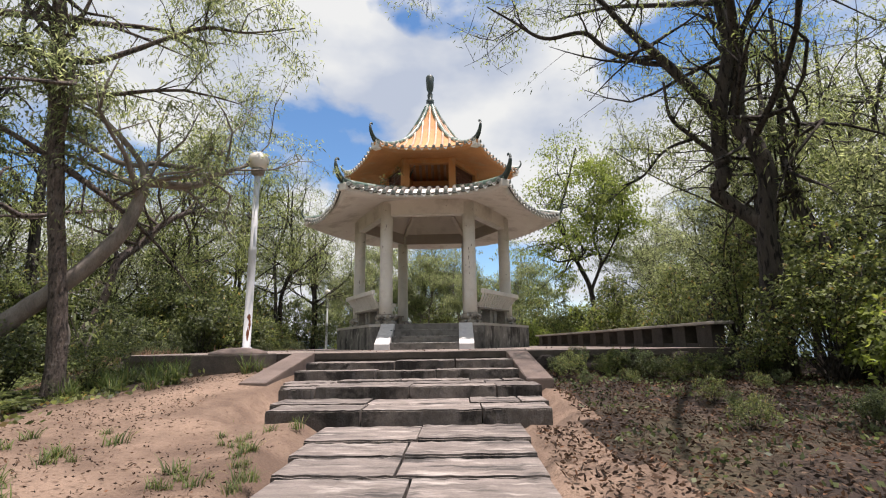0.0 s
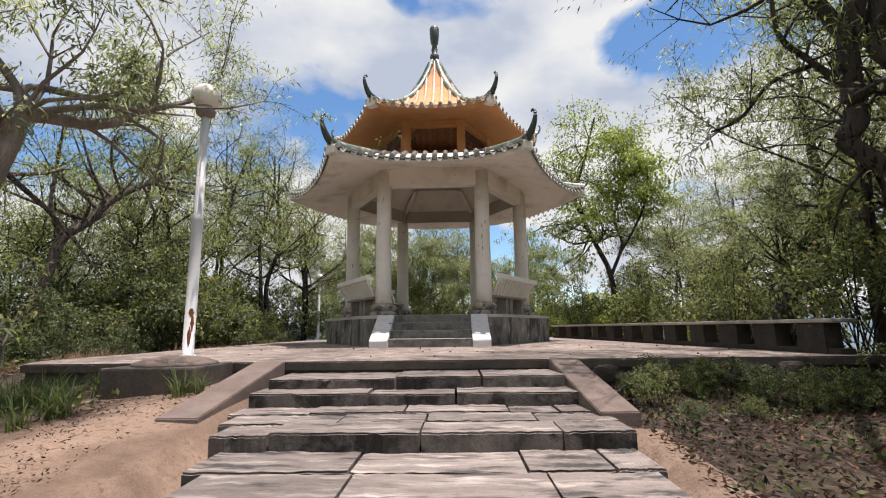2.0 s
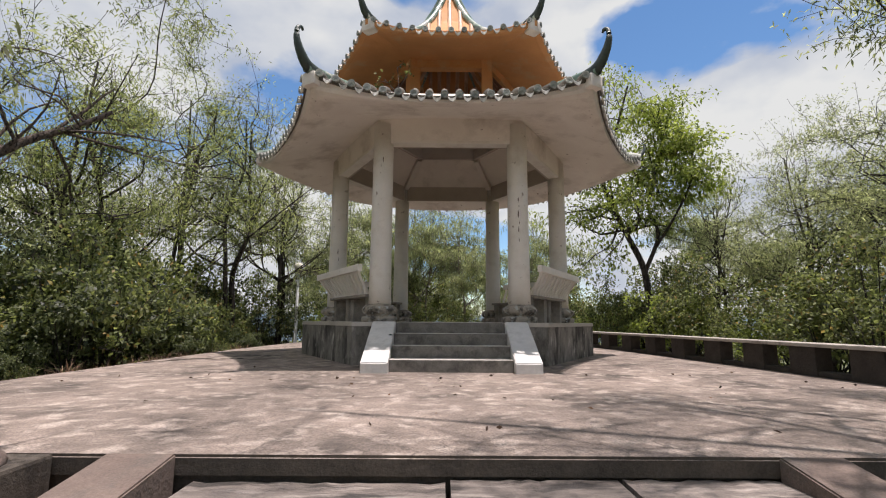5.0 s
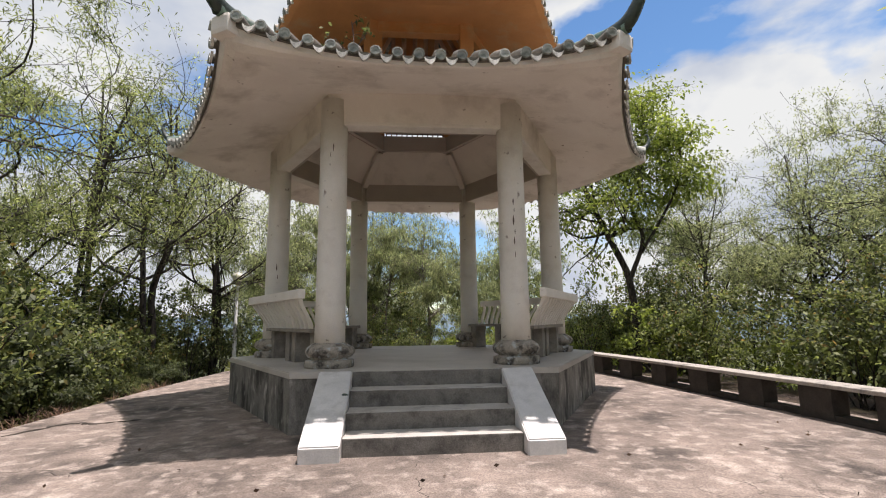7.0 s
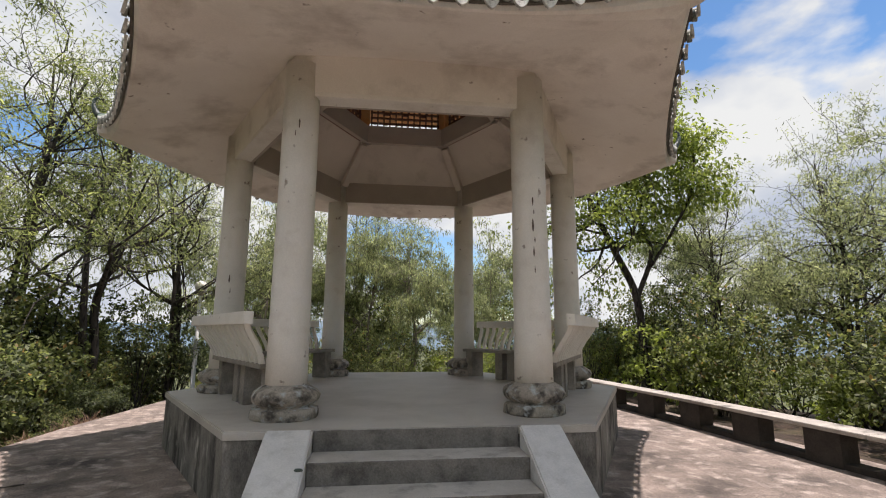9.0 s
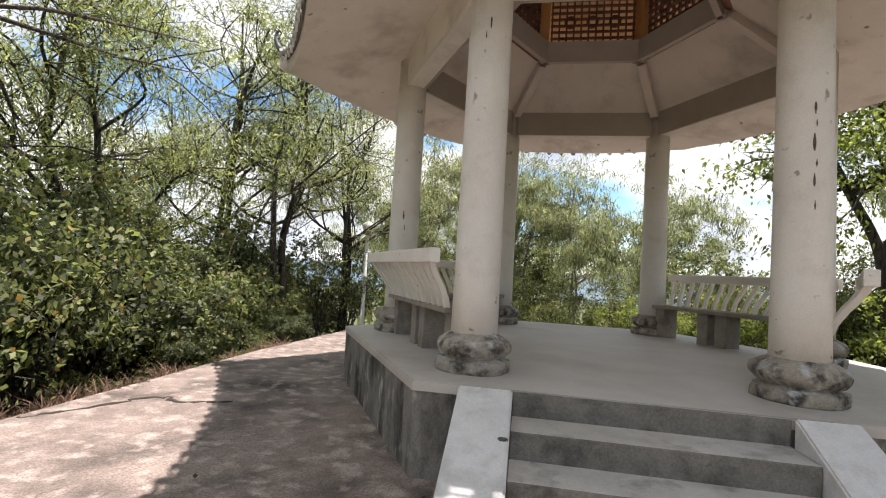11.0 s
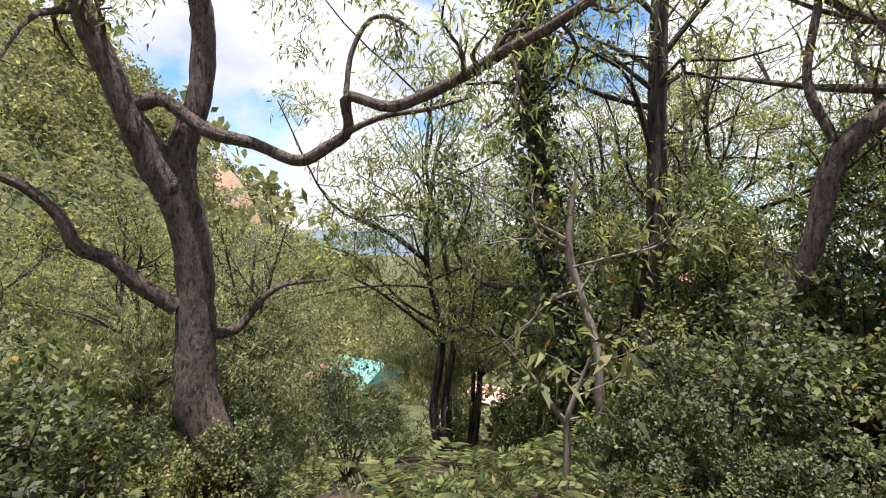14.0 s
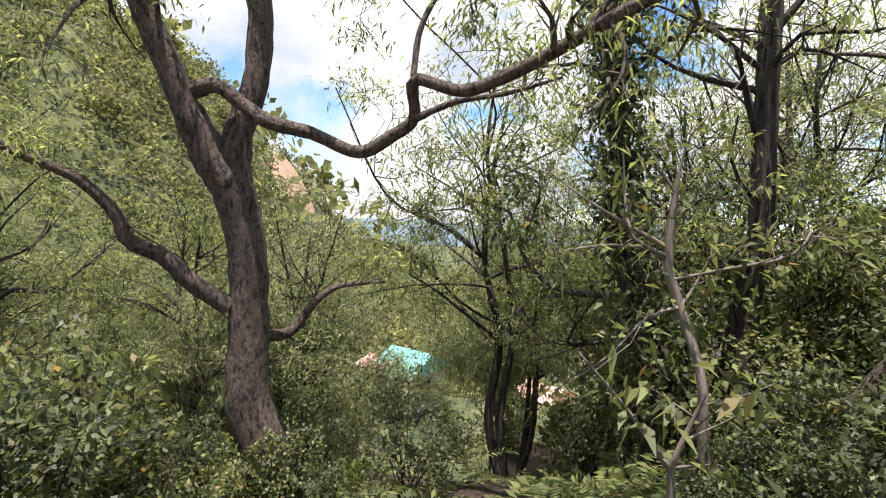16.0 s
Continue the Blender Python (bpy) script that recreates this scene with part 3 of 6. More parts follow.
def slab_row(parent, x0, x1, y0, y1, z0, z1, cuts, seed, name="slab"):
    """A row of split stone slabs, each with its own uneven edges."""
    rng = random.Random(seed)
    xs = [x0] + [x0 + (x1 - x0) * c for c in cuts] + [x1]
    z_row = z1
    for a, b in zip(xs, xs[1:]):
        z1 = z_row + rng.uniform(-0.013, 0.013)
        bm = bmesh.new()
        n = 17
        g = rng.uniform(0.006, 0.014)
        skew = rng.uniform(-0.018, 0.018)
        j = lambda s: rng.uniform(-s, s)
        top_f = [bm.verts.new((a + g + (b - a - 2 * g) * i / n, y0 + skew * (2 * i / n - 1) + 0.014 * noise.noise((a * 3 + i * 0.5, y0 * 2, 0.3)) + j(0.004), z1 + j(0.004))) for i in range(n + 1)]
        top_b = [bm.verts.new((a + g + (b - a - 2 * g) * i / n, y1 + j(0.008), z1 + j(0.005))) for i in range(n + 1)]
        low_f = [bm.verts.new((v.co.x, v.co.y + rng.uniform(0.0, 0.02), z0)) for v in top_f]
        low_b = [bm.verts.new((v.co.x, v.co.y, z0)) for v in top_b]
        for i in range(n):
            bm.faces.new((top_f[i], top_f[i + 1], top_b[i + 1], top_b[i]))
            bm.faces.new((low_f[i], low_f[i + 1], top_f[i + 1], top_f[i]))
            bm.faces.new((top_b[i], top_b[i + 1], low_b[i + 1], low_b[i]))
        for i in (0, n):
            bm.faces.new((low_f[i], top_f[i], top_b[i], low_b[i]))
        front = [e for e in bm.edges if (e.verts[0] in top_f and e.verts[1] in top_f)]
        bmesh.ops.bevel(bm, geom=front, offset=0.014, segments=2, affect="EDGES")
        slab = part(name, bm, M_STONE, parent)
        # front faces take the weathered tone with painted shade
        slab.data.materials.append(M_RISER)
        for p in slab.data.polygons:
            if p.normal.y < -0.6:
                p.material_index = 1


stairs = tagged(empty("stone_stairs"), "rough grey stone slab stairs with wide worn treads", "stairs", kind="structure")
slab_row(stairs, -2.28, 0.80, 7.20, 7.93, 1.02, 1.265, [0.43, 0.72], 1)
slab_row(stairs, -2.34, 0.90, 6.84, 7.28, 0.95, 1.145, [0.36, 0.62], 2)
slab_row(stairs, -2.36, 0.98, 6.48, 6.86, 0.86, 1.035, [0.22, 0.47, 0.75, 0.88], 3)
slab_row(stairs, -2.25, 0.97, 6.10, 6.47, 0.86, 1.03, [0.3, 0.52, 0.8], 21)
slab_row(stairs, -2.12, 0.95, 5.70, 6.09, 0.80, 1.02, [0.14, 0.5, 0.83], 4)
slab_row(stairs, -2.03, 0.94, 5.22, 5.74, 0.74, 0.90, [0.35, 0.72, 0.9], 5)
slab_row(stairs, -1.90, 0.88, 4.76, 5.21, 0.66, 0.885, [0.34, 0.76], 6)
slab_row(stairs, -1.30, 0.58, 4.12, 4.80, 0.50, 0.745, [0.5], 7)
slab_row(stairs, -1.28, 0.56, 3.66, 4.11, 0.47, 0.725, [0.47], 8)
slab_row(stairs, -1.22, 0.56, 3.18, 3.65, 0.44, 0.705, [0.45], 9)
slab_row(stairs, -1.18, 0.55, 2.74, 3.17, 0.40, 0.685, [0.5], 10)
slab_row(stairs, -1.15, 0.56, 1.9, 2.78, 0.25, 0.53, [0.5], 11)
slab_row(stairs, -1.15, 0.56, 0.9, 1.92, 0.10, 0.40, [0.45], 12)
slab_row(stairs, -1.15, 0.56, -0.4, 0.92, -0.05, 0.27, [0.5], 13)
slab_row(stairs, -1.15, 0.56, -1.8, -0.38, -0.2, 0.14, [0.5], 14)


def sloped_kerb(name, x0, x1, y0, y1, zt0, zt1, zb, shift=0.0):
    """A kerb beside the stairs: it slopes from zt1 at the terrace down to zt0."""
    bm = bmesh.new()
    v = [bm.verts.new(p) for p in ((x0 + shift, y0, zb), (x1 + shift, y0, zb), (x1, y1, zb), (x0, y1, zb),
                                   (x0 + shift, y0, zt0), (x1 + shift, y0, zt0), (x1, y1, zt1), (x0, y1, zt1))]
    for q in ((0, 3, 2, 1), (4, 5, 6, 7), (0, 1, 5, 4), (1, 2, 6, 5), (2, 3, 7, 6), (3, 0, 4, 7)):
        bm.faces.new([v[i] for i in q])
    bmesh.ops.bevel(bm, geom=bm.edges[:], offset=0.009, segments=2, affect="EDGES")
    return tagged(part(name, bm, M_CHEEKW), "brown cement kerb sloping beside the stone stairs", "kerb", "kerbs beside the stairs", kind="structure")


sloped_kerb("stair_kerb", -2.72, -2.36, 6.15, 7.915, 1.06, 1.40, 0.55, -0.08)
sloped_kerb("stair_kerb", 0.76, 1.10, 6.30, 7.915, 1.06, 1.40, 0.55, 0.10)

# rubble stones set in the retaining wall
wall_stones = tagged(empty("wall_rubble"), "dark rubble stones set in the retaining wall", "wall", kind="structure")
rs = random.Random(5)
x = 1.25
while x < 4.6:
    w = rs.uniform(0.22, 0.42)
    z = 0.93
    while z < 1.2:
        h = rs.uniform(0.14, 0.24)
        bm = bmesh.new()
        bmesh.ops.create_icosphere(bm, subdivisions=2, radius=0.5)
        for v in bm.verts:
            k = 1 + 0.34 * noise.noise(v.co * 3.1 + Vector((x * 3, z * 5, 0)))
            v.co = Vector((math.copysign(abs(v.co.x) ** 0.7, v.co.x) * w * 0.78 * k, v.co.y * 0.10 * k, math.copysign(abs(v.co.z) ** 0.7, v.co.z) * h * 0.8 * k))
        part("stone", bm, M_RUBBLE, wall_stones).matrix_basis = pose(x + w / 2, TY0 + 0.01, z + h / 2 - 0.05, 0, rs.uniform(-8, 8), 0)
        z += h
    x += w

# ---- lamps ----


def street_lamp(x, y, z0, label, rust=True):
    ob = empty("street_lamp", x, y, z0)
    part("post", lathe([(0.085, -0.05), (0.085, 0.02), (0.062, 0.03), (0.06, 1.55), (0.064, 1.56), (0.064, 1.62), (0.05, 1.64), (0.047, 2.92), (0.0, 2.93)], 20), M_POST, ob, "white painted steel post", True)
    part("collar", lathe([(0.05, 2.86), (0.105, 2.90), (0.115, 2.95), (0.10, 3.0), (0.05, 3.01)], 20), M_COLLAR, ob, "grey cast collar", True)
    prof = [(max(0.004, 0.175 * math.cos(a)), 3.13 + 0.165 * math.sin(a)) for a in [radians(d) for d in range(-68, 91, 12)]]
    part("globe", lathe(prof, 28), M_GLOBE, ob, "cream opal globe shade", True)
    if rust:
        rng = random.Random(3)
        for a, za, zb, wd in ((-62, 0.12, 0.34, 0.034), (-40, 0.28, 0.46, 0.03), (-56, 0.44, 0.54, 0.042)):
            bm = bmesh.new()
            n = 6
            cols = 6
            grid = []
            for i in range(n + 1):
                h = za + (zb - za) * i / n
                k = 0.7 * wd * math.sin(math.pi * (0.1 + 0.8 * i / n)) * rng.uniform(0.5, 1.2)
                row = []
                for q in range(cols + 1):
                    ang = radians(a) + (2 * q / cols - 1) * k / 0.062
                    row.append(bm.verts.new((0.0625 * math.cos(ang), 0.0625 * math.sin(ang), h)))
                grid.append(row)
            for i in range(n):
                for q in range(cols):
                    bm.faces.new((grid[i][q], grid[i][q + 1], grid[i + 1][q + 1], grid[i + 1][q]))
            part("rust_patch", bm, M_RUST, ob, "brown rust patch")
    return tagged(ob, label, "lamp", "globe lamps")


footing = tagged(empty("lamp_footing"), "dark concrete footing with a rounded top", "footing", kind="structure")
part("block", box(-3.95, -2.98, 7.02, 7.90, 0.5, 1.40, 0.02), M_WALL, footing)
part("cap", lathe([(0.44, 1.39), (0.42, 1.43), (0.30, 1.47), (0.12, 1.50), (0.0, 1.5)], 24, -3.44, 7.5), M_CHEEKW, footing, "brown mortar cap", True)
street_lamp(-3.35, 7.56, 1.48, "white globe lamp with rust spots on its footing")
street_lamp(-6.5, 23.6, ground_z(-6.5, 23.6), "white globe lamp standing behind the pavilion", False)

# ---- low concrete seat rail along the terrace ----
rail = tagged(empty("seat_rail"), "low concrete seat rail on piers darkened for shade", "rail")
RP = [(3.30, 19.9), (3.72, 16.6), (3.98, 13.4), (4.20, 10.6), (4.42, 8.15)]
for (xa, ya), (xb, yb) in zip(RP, RP[1:]):
    L = math.hypot(xb - xa, yb - ya)
    a = math.degrees(math.atan2(yb - ya, xb - xa))
    m = pose((xa + xb) / 2, (ya + yb) / 2, TZ, 0, 0, a)
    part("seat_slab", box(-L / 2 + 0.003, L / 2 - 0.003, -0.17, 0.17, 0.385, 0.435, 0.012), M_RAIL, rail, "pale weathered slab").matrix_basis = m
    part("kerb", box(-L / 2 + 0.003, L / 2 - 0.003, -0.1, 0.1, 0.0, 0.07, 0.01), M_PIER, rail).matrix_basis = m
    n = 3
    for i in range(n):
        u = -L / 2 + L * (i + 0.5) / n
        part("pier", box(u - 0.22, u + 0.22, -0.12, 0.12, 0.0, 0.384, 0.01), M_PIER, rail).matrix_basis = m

# ---- pavilion ----
PZ = 2.07                                              # podium floor
COL_R, POD_R, BEAM_Z = 2.42, 3.12, 5.25
pav = tagged(empty("pavilion", PX, PY, 0), "white six-sided concrete pavilion with two tiers of tiled roof", "pavilion")


def hexpt(r, k, z=0.0):
    """Corner k of a hexagon whose flat side faces the stairs."""
    a = radians(-120 + 60 * k)
    return Vector((r * math.cos(a), r * math.sin(a), z))


podium = part("podium", prism([hexpt(POD_R, k)[:2] for k in range(6)], 0.9, PZ - 0.07, 0.0), M_PODIUM, pav, "grey stained podium wall")
part("podium_floor", prism([hexpt(POD_R + 0.015, k)[:2] for k in range(6)], PZ - 0.069, PZ, 0.012), M_PODTOP, pav, "pale worn cement floor")

SX0, SX1, SY0 = -0.86, 0.86, 11.95 - PY
yf = -POD_R * math.cos(radians(30))
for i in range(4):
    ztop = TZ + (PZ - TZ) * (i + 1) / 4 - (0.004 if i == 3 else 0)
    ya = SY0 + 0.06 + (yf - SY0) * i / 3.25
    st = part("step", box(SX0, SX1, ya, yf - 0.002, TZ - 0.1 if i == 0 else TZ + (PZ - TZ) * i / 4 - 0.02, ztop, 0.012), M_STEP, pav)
    # upward faces get the lit tone, all others the shaded one
    st.data.materials.append(M_STEP_LIT)
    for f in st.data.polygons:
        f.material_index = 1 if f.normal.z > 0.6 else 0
for sx in (-1, 1):
    bm = bmesh.new()
    xa, xb = sorted((sx * 0.862, sx * 1.23))
    prof = [(SY0 - 0.10, TZ - 0.1), (SY0 - 0.10, TZ + 0.14), (yf - 0.04, PZ + 0.012), (yf - 0.04, TZ - 0.1)]
    lo = [bm.verts.new((xa, y, z)) for y, z in prof]
    hi = [bm.verts.new((xb, y, z)) for y, z in prof]
    bm.faces.new(lo)
    bm.faces.new(hi[::-1])
    for i in range(4):
        bm.faces.new((lo[i], lo[(i + 1) % 4], hi[(i + 1) % 4], hi[i]))
    bmesh.ops.bevel(bm, geom=bm.edges[:], offset=0.012, segments=2, affect="EDGES")
    part("stair_cheek", bm, M_CHEEK, pav, "pale sloping stair cheek")

# columns on turned bases
col_me = None
for k in range(6):
    c = hexpt(COL_R, k)
    if col_me is None:
        bm = lathe([(0.195, PZ + 0.26), (0.19, PZ + 0.8), (0.182, 4.2), (0.18, BEAM_Z + 0.36)], 28)
        ob = part("column", bm, M_WHITE, pav, "", True)
        col_me = ob.data
        bm = lathe([(0.30, PZ), (0.305, PZ + 0.012), (0.305, PZ + 0.05), (0.30, PZ + 0.09), (0.245, PZ + 0.10), (0.235, PZ + 0.115), (0.28, PZ + 0.135), (0.308, PZ + 0.17), (0.312, PZ + 0.205), (0.29, PZ + 0.245), (0.235, PZ + 0.28), (0.20, PZ + 0.30), (0.17, PZ + 0.31)], 40)
        for v in bm.verts:                             # chipped and lumpy with age
            q = 1 + 0.075 * noise.noise(v.co * 9.0) + 0.04 * noise.noise(v.co * 23.0)
            v.co.x, v.co.y = v.co.x * q, v.co.y * q
        bs = part("column_base", bm, M_BASE, ob, "weathered stained column base", True)
        base_me = bs.data
    else:
        ob = share("column", col_me, pav)
        share("column_base", base_me, ob, label="weathered stained column base")
    ob.matrix_basis = pose(c.x, c.y, 0, 0, 0, 47 * k)

# ring beam between the columns
for k in range(6):
    a, b = hexpt(COL_R, k), hexpt(COL_R, k + 1)
    mid = (a + b) / 2
    m = pose(mid.x, mid.y, 0, 0, 0, -90 + 60 * k + 90)
    part("beam", box(-COL_R / 2 + 0.05, COL_R / 2 - 0.05, -0.11, 0.11, BEAM_Z, BEAM_Z + 0.42, 0.015), M_WHITE, pav).matrix_basis = m

# lower roof: shell with swept corners
EAVE_R, DRUM_R, FLARE = 4.12, 1.5, 0.17


def shell(rings, sides=6, per=16):
    """A six-sided shell: rings of (corner radius, z at mid side, z at corner, bow)."""
    bm = bmesh.new()
    rows = []
    for R, zm, zc, bow, *sharp in rings:
        row = []
        for k in range(sides):
            a, b = hexpt(R, k), hexpt(R, k + 1)
            for i in range(per):
                s = i / per
                w = abs(2 * s - 1) ** (sharp[0] if sharp else 2.6)
                p = a.lerp(b, s)
                out = Vector((p.x, p.y, 0)).normalized()
                p = p + out * bow * (w - 0.0)
                row.append(bm.verts.new((p.x, p.y, zm + (zc - zm) * w)))
        rows.append(row)
    n = len(rows[0])
    for r0, r1 in zip(rows, rows[1:]):
        for i in range(n):
            bm.faces.new((r0[i], r0[(i + 1) % n], r1[(i + 1) % n], r1[i]))
    return bm, rows


bm, rows = shell([(COL_R - 0.12, 5.30, 5.30, 0), (COL_R + 0.13, 5.30, 5.30, 0), (COL_R + 0.14, 5.72, 5.68, 0), (3.0, 5.63, 5.60, 0), (3.5, 5.53, 5.53, 0), (3.82, 5.44, 5.475, 0.04), (4.0, 5.395, 5.47, 0.1),
                  (EAVE_R - 0.03, 5.37, 5.53, FLARE - 0.03), (EAVE_R, 5.375, 5.60, FLARE - 0.01), (EAVE_R + 0.01, 5.45, 5.73, FLARE), (3.6, 5.74, 5.82, 0.0), (2.6, 6.0, 6.03, 0), (DRUM_R + 0.1, 6.3, 6.3, 0), (DRUM_R - 0.15, 6.3, 6.3, 0),
                  (COL_R - 0.12, 5.74, 5.74, 0), (COL_R - 0.12, 5.30, 5.30, 0)])
lower = part("lower_roof", bm, M_SOFFIT, pav, "lower roof with pale stained soffit", False)
bm, rows = shell([(EAVE_R + 0.012, 5.415, 5.685, FLARE - 0.005), (EAVE_R + 0.04, 5.42, 5.69, FLARE), (EAVE_R + 0.04, 5.465, 5.745, FLARE), (EAVE_R - 0.05, 5.50, 5.77, FLARE)])
part("eave_bed", bm, M_TILE_DARK, lower, "blackened mortar bed under the eave tiles")

# drum between the roofs: posts and sills
for k in range(6):
    c = hexpt(DRUM_R, k)
    part("drum_post", box(-0.11, 0.11, -0.11, 0.11, 6.2, 7.5, 0.01), M_ORANGE, pav).matrix_basis = pose(c.x, c.y, 0, 0, 0, 60 * k + 30)
    a, b = hexpt(DRUM_R, k), hexpt(DRUM_R, k + 1)
    mid = (a + b) / 2
    m = pose(mid.x, mid.y, 0, 0, 0, 60 * k)
    part("drum_sill", box(-0.66, 0.66, -0.08, 0.08, 6.18, 6.42, 0.01), M_LATTICE, pav).matrix_basis = m
    part("drum_lintel", box(-0.66, 0.66, -0.09, 0.09, 7.18, 7.5, 0.01), M_ORANGE, pav).matrix_basis = m

UP_R = 3.0
bm, rows = shell([(DRUM_R - 0.1, 7.36, 7.36, 0), (2.2, 7.30, 7.34, 0), (UP_R - 0.1, 7.12, 7.28, 0.02), (UP_R, 7.12, 7.30, 0.04), (UP_R, 7.2, 7.4, 0.04),
                  (2.5, 7.42, 7.48, 0), (1.9, 7.72, 7.74, 0), (1.3, 8.15, 8.15, 0), (0.8, 8.68, 8.68, 0), (0.4, 9.28, 9.28, 0), (0.14, 9.8, 9.8, 0)])
upper = part("upper_roof", bm, M_ORANGE, pav, "upper roof with orange painted soffit")
part("finial", lathe([(0.16, 9.70), (0.17, 9.86), (0.10, 9.9), (0.14, 10.0), (0.14, 10.1), (0.08, 10.16), (0.10, 10.3), (0.07, 10.42), (0.12, 10.52), (0.14, 10.75), (0.15, 11.0), (0.12, 11.06), (0.02, 11.07)], 16), M_HORN, pav, "dark glazed finial", True)

# inner ceiling: brown strips that paint shade on the beams, sloping panels, ribs
for k in range(6):
    a, b = hexpt(COL_R, k), hexpt(COL_R, k + 1)
    mid = (a + b) / 2
    m = pose(mid.x, mid.y, 0, 0, 0, 60 * k)
    part("beam_lining", box(-COL_R / 2 + 0.14, COL_R / 2 - 0.14, 0.112, 0.15, BEAM_Z + 0.004, BEAM_Z + 0.46, 0.004), M_CEIL, pav, "inner beam face with shade painted brown").matrix_basis = m
    bm = bmesh.new()
    lo0, lo1, hi0, hi1 = hexpt(COL_R - 0.16, k, 5.62), hexpt(COL_R - 0.16, k + 1, 5.62), hexpt(DRUM_R - 0.02, k, 6.2), hexpt(DRUM_R - 0.02, k + 1, 6.2)
    q = [bm.verts.new(v) for v in (lo0, lo1, hi1, hi0)]
    q2 = [bm.verts.new(v + Vector((0, 0, 0.02))) for v in (lo0, lo1, hi1, hi0)]
    bm.faces.new(q)
    bm.faces.new(q2[::-1])
    for i in range(4):
        bm.faces.new((q[i], q[(i + 1) % 4], q2[(i + 1) % 4], q2[i]))
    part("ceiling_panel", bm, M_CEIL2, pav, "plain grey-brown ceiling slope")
    p0, p1 = hexpt(COL_R - 0.2, k, 5.60), hexpt(DRUM_R - 0.02, k, 6.17)
    d = p1 - p0
    L = d.length
    m = Matrix.Translation(p0) @ d.to_track_quat("X", "Z").to_matrix().to_4x4()
    part("rib", box(0, L, -0.06, 0.06, -0.09, 0.04, 0.01), M_CEIL2, pav).matrix_basis = m
    # sill ring and lattice of the drum
    a, b = hexpt(DRUM_R - 0.02, k), hexpt(DRUM_R - 0.02, k + 1)
    mid = (a + b) / 2
    m = pose(mid.x, mid.y, 0, 0, 0, 60 * k)
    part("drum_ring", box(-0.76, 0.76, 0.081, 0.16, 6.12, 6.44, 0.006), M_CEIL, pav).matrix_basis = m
    if k == 0:
        continue                                       # the side to the stairs has lost its lattice
    lat = new("lattice", None)
    lat.parent = pav
    lat.matrix_basis = m
    for i in range(12):
        u = -0.6 + 1.2 * i / 11
        part("bar", box(u - 0.012, u + 0.012, -0.02, 0.02, 6.42, 7.18, 0.0), M_LATTICE, lat)
    for i in range(8):
        w = 6.46 + 0.7 * i / 7
        part("bar", box(-0.62, 0.62, -0.024, 0.024, w - 0.012, w + 0.012, 0.0), M_LATTICE, lat)
    for i in (-1, 0, 1):
        bm = bmesh.new()
        n = 16
        ro = [bm.verts.new((0.33 * i + 0.09 * math.cos(6.2832 * j / n), y, 6.81 + 0.09 * math.sin(6.2832 * j / n))) for y in (-0.03, 0.03) for j in range(n)]
        ri = [bm.verts.new((0.33 * i + 0.066 * math.cos(6.2832 * j / n), y, 6.81 + 0.066 * math.sin(6.2832 * j / n))) for y in (-0.03, 0.03) for j in range(n)]
        for j in range(n):
            j2 = (j + 1) % n
            bm.faces.new((ro[j], ro[j2], ro[n + j2], ro[n + j]))
            bm.faces.new((ri[j], ri[n + j], ri[n + j2], ri[j2]))
            bm.faces.new((ro[j], ri[j], ri[j2], ro[j2]))
            bm.faces.new((ro[n + j], ro[n + j2], ri[n + j2], ri[n + j]))
        part("ring", bm, M_LATTICE, lat)

# ---- roof tiles, ridges, horns ----
LOW_TOP = [(EAVE_R + 0.07, 5.46, 5.75), (3.6, 5.75, 5.85), (2.6, 6.01, 6.04), (DRUM_R + 0.12, 6.3, 6.3)]
UP_TOP = [(UP_R, 7.2, 7.4), (2.5, 7.42, 7.48), (1.9, 7.72, 7.74), (1.3, 8.15, 8.15), (0.8, 8.68, 8.68), (0.4, 9.28, 9.28), (0.14, 9.8, 9.8)]


def bar_end(r, d, n=12):
    bm = bmesh.new()
    a = [bm.verts.new((r * math.cos(6.2832 * i / n), -d, r * math.sin(6.2832 * i / n))) for i in range(n)]
    b = [bm.verts.new((r * math.cos(6.2832 * i / n), d, r * math.sin(6.2832 * i / n))) for i in range(n)]
    c = [bm.verts.new((0.72 * r * math.cos(6.2832 * i / n), -d, 0.72 * r * math.sin(6.2832 * i / n))) for i in range(n)]
    e = [bm.verts.new((0.66 * r * math.cos(6.2832 * i / n), -d + 0.008, 0.66 * r * math.sin(6.2832 * i / n))) for i in range(n)]
    for i in range(n):
        j = (i + 1) % n
        bm.faces.new((a[i], a[j], b[j], b[i]))
        bm.faces.new((a[j], a[i], c[i], c[j]))
        bm.faces.new((c[j], c[i], e[i], e[j]))
    bm.faces.new(e[::-1])
    bm.faces.new(b)
    bmesh.ops.recalc_face_normals(bm, faces=bm.faces[:])
    return bm


def to_mesh(name, bm, material):
    bmesh.ops.recalc_face_normals(bm, faces=bm.faces[:])
    me = bpy.data.meshes.new(name)
    bm.to_mesh(me)
    bm.free()
    me.materials.append(material)
    return me


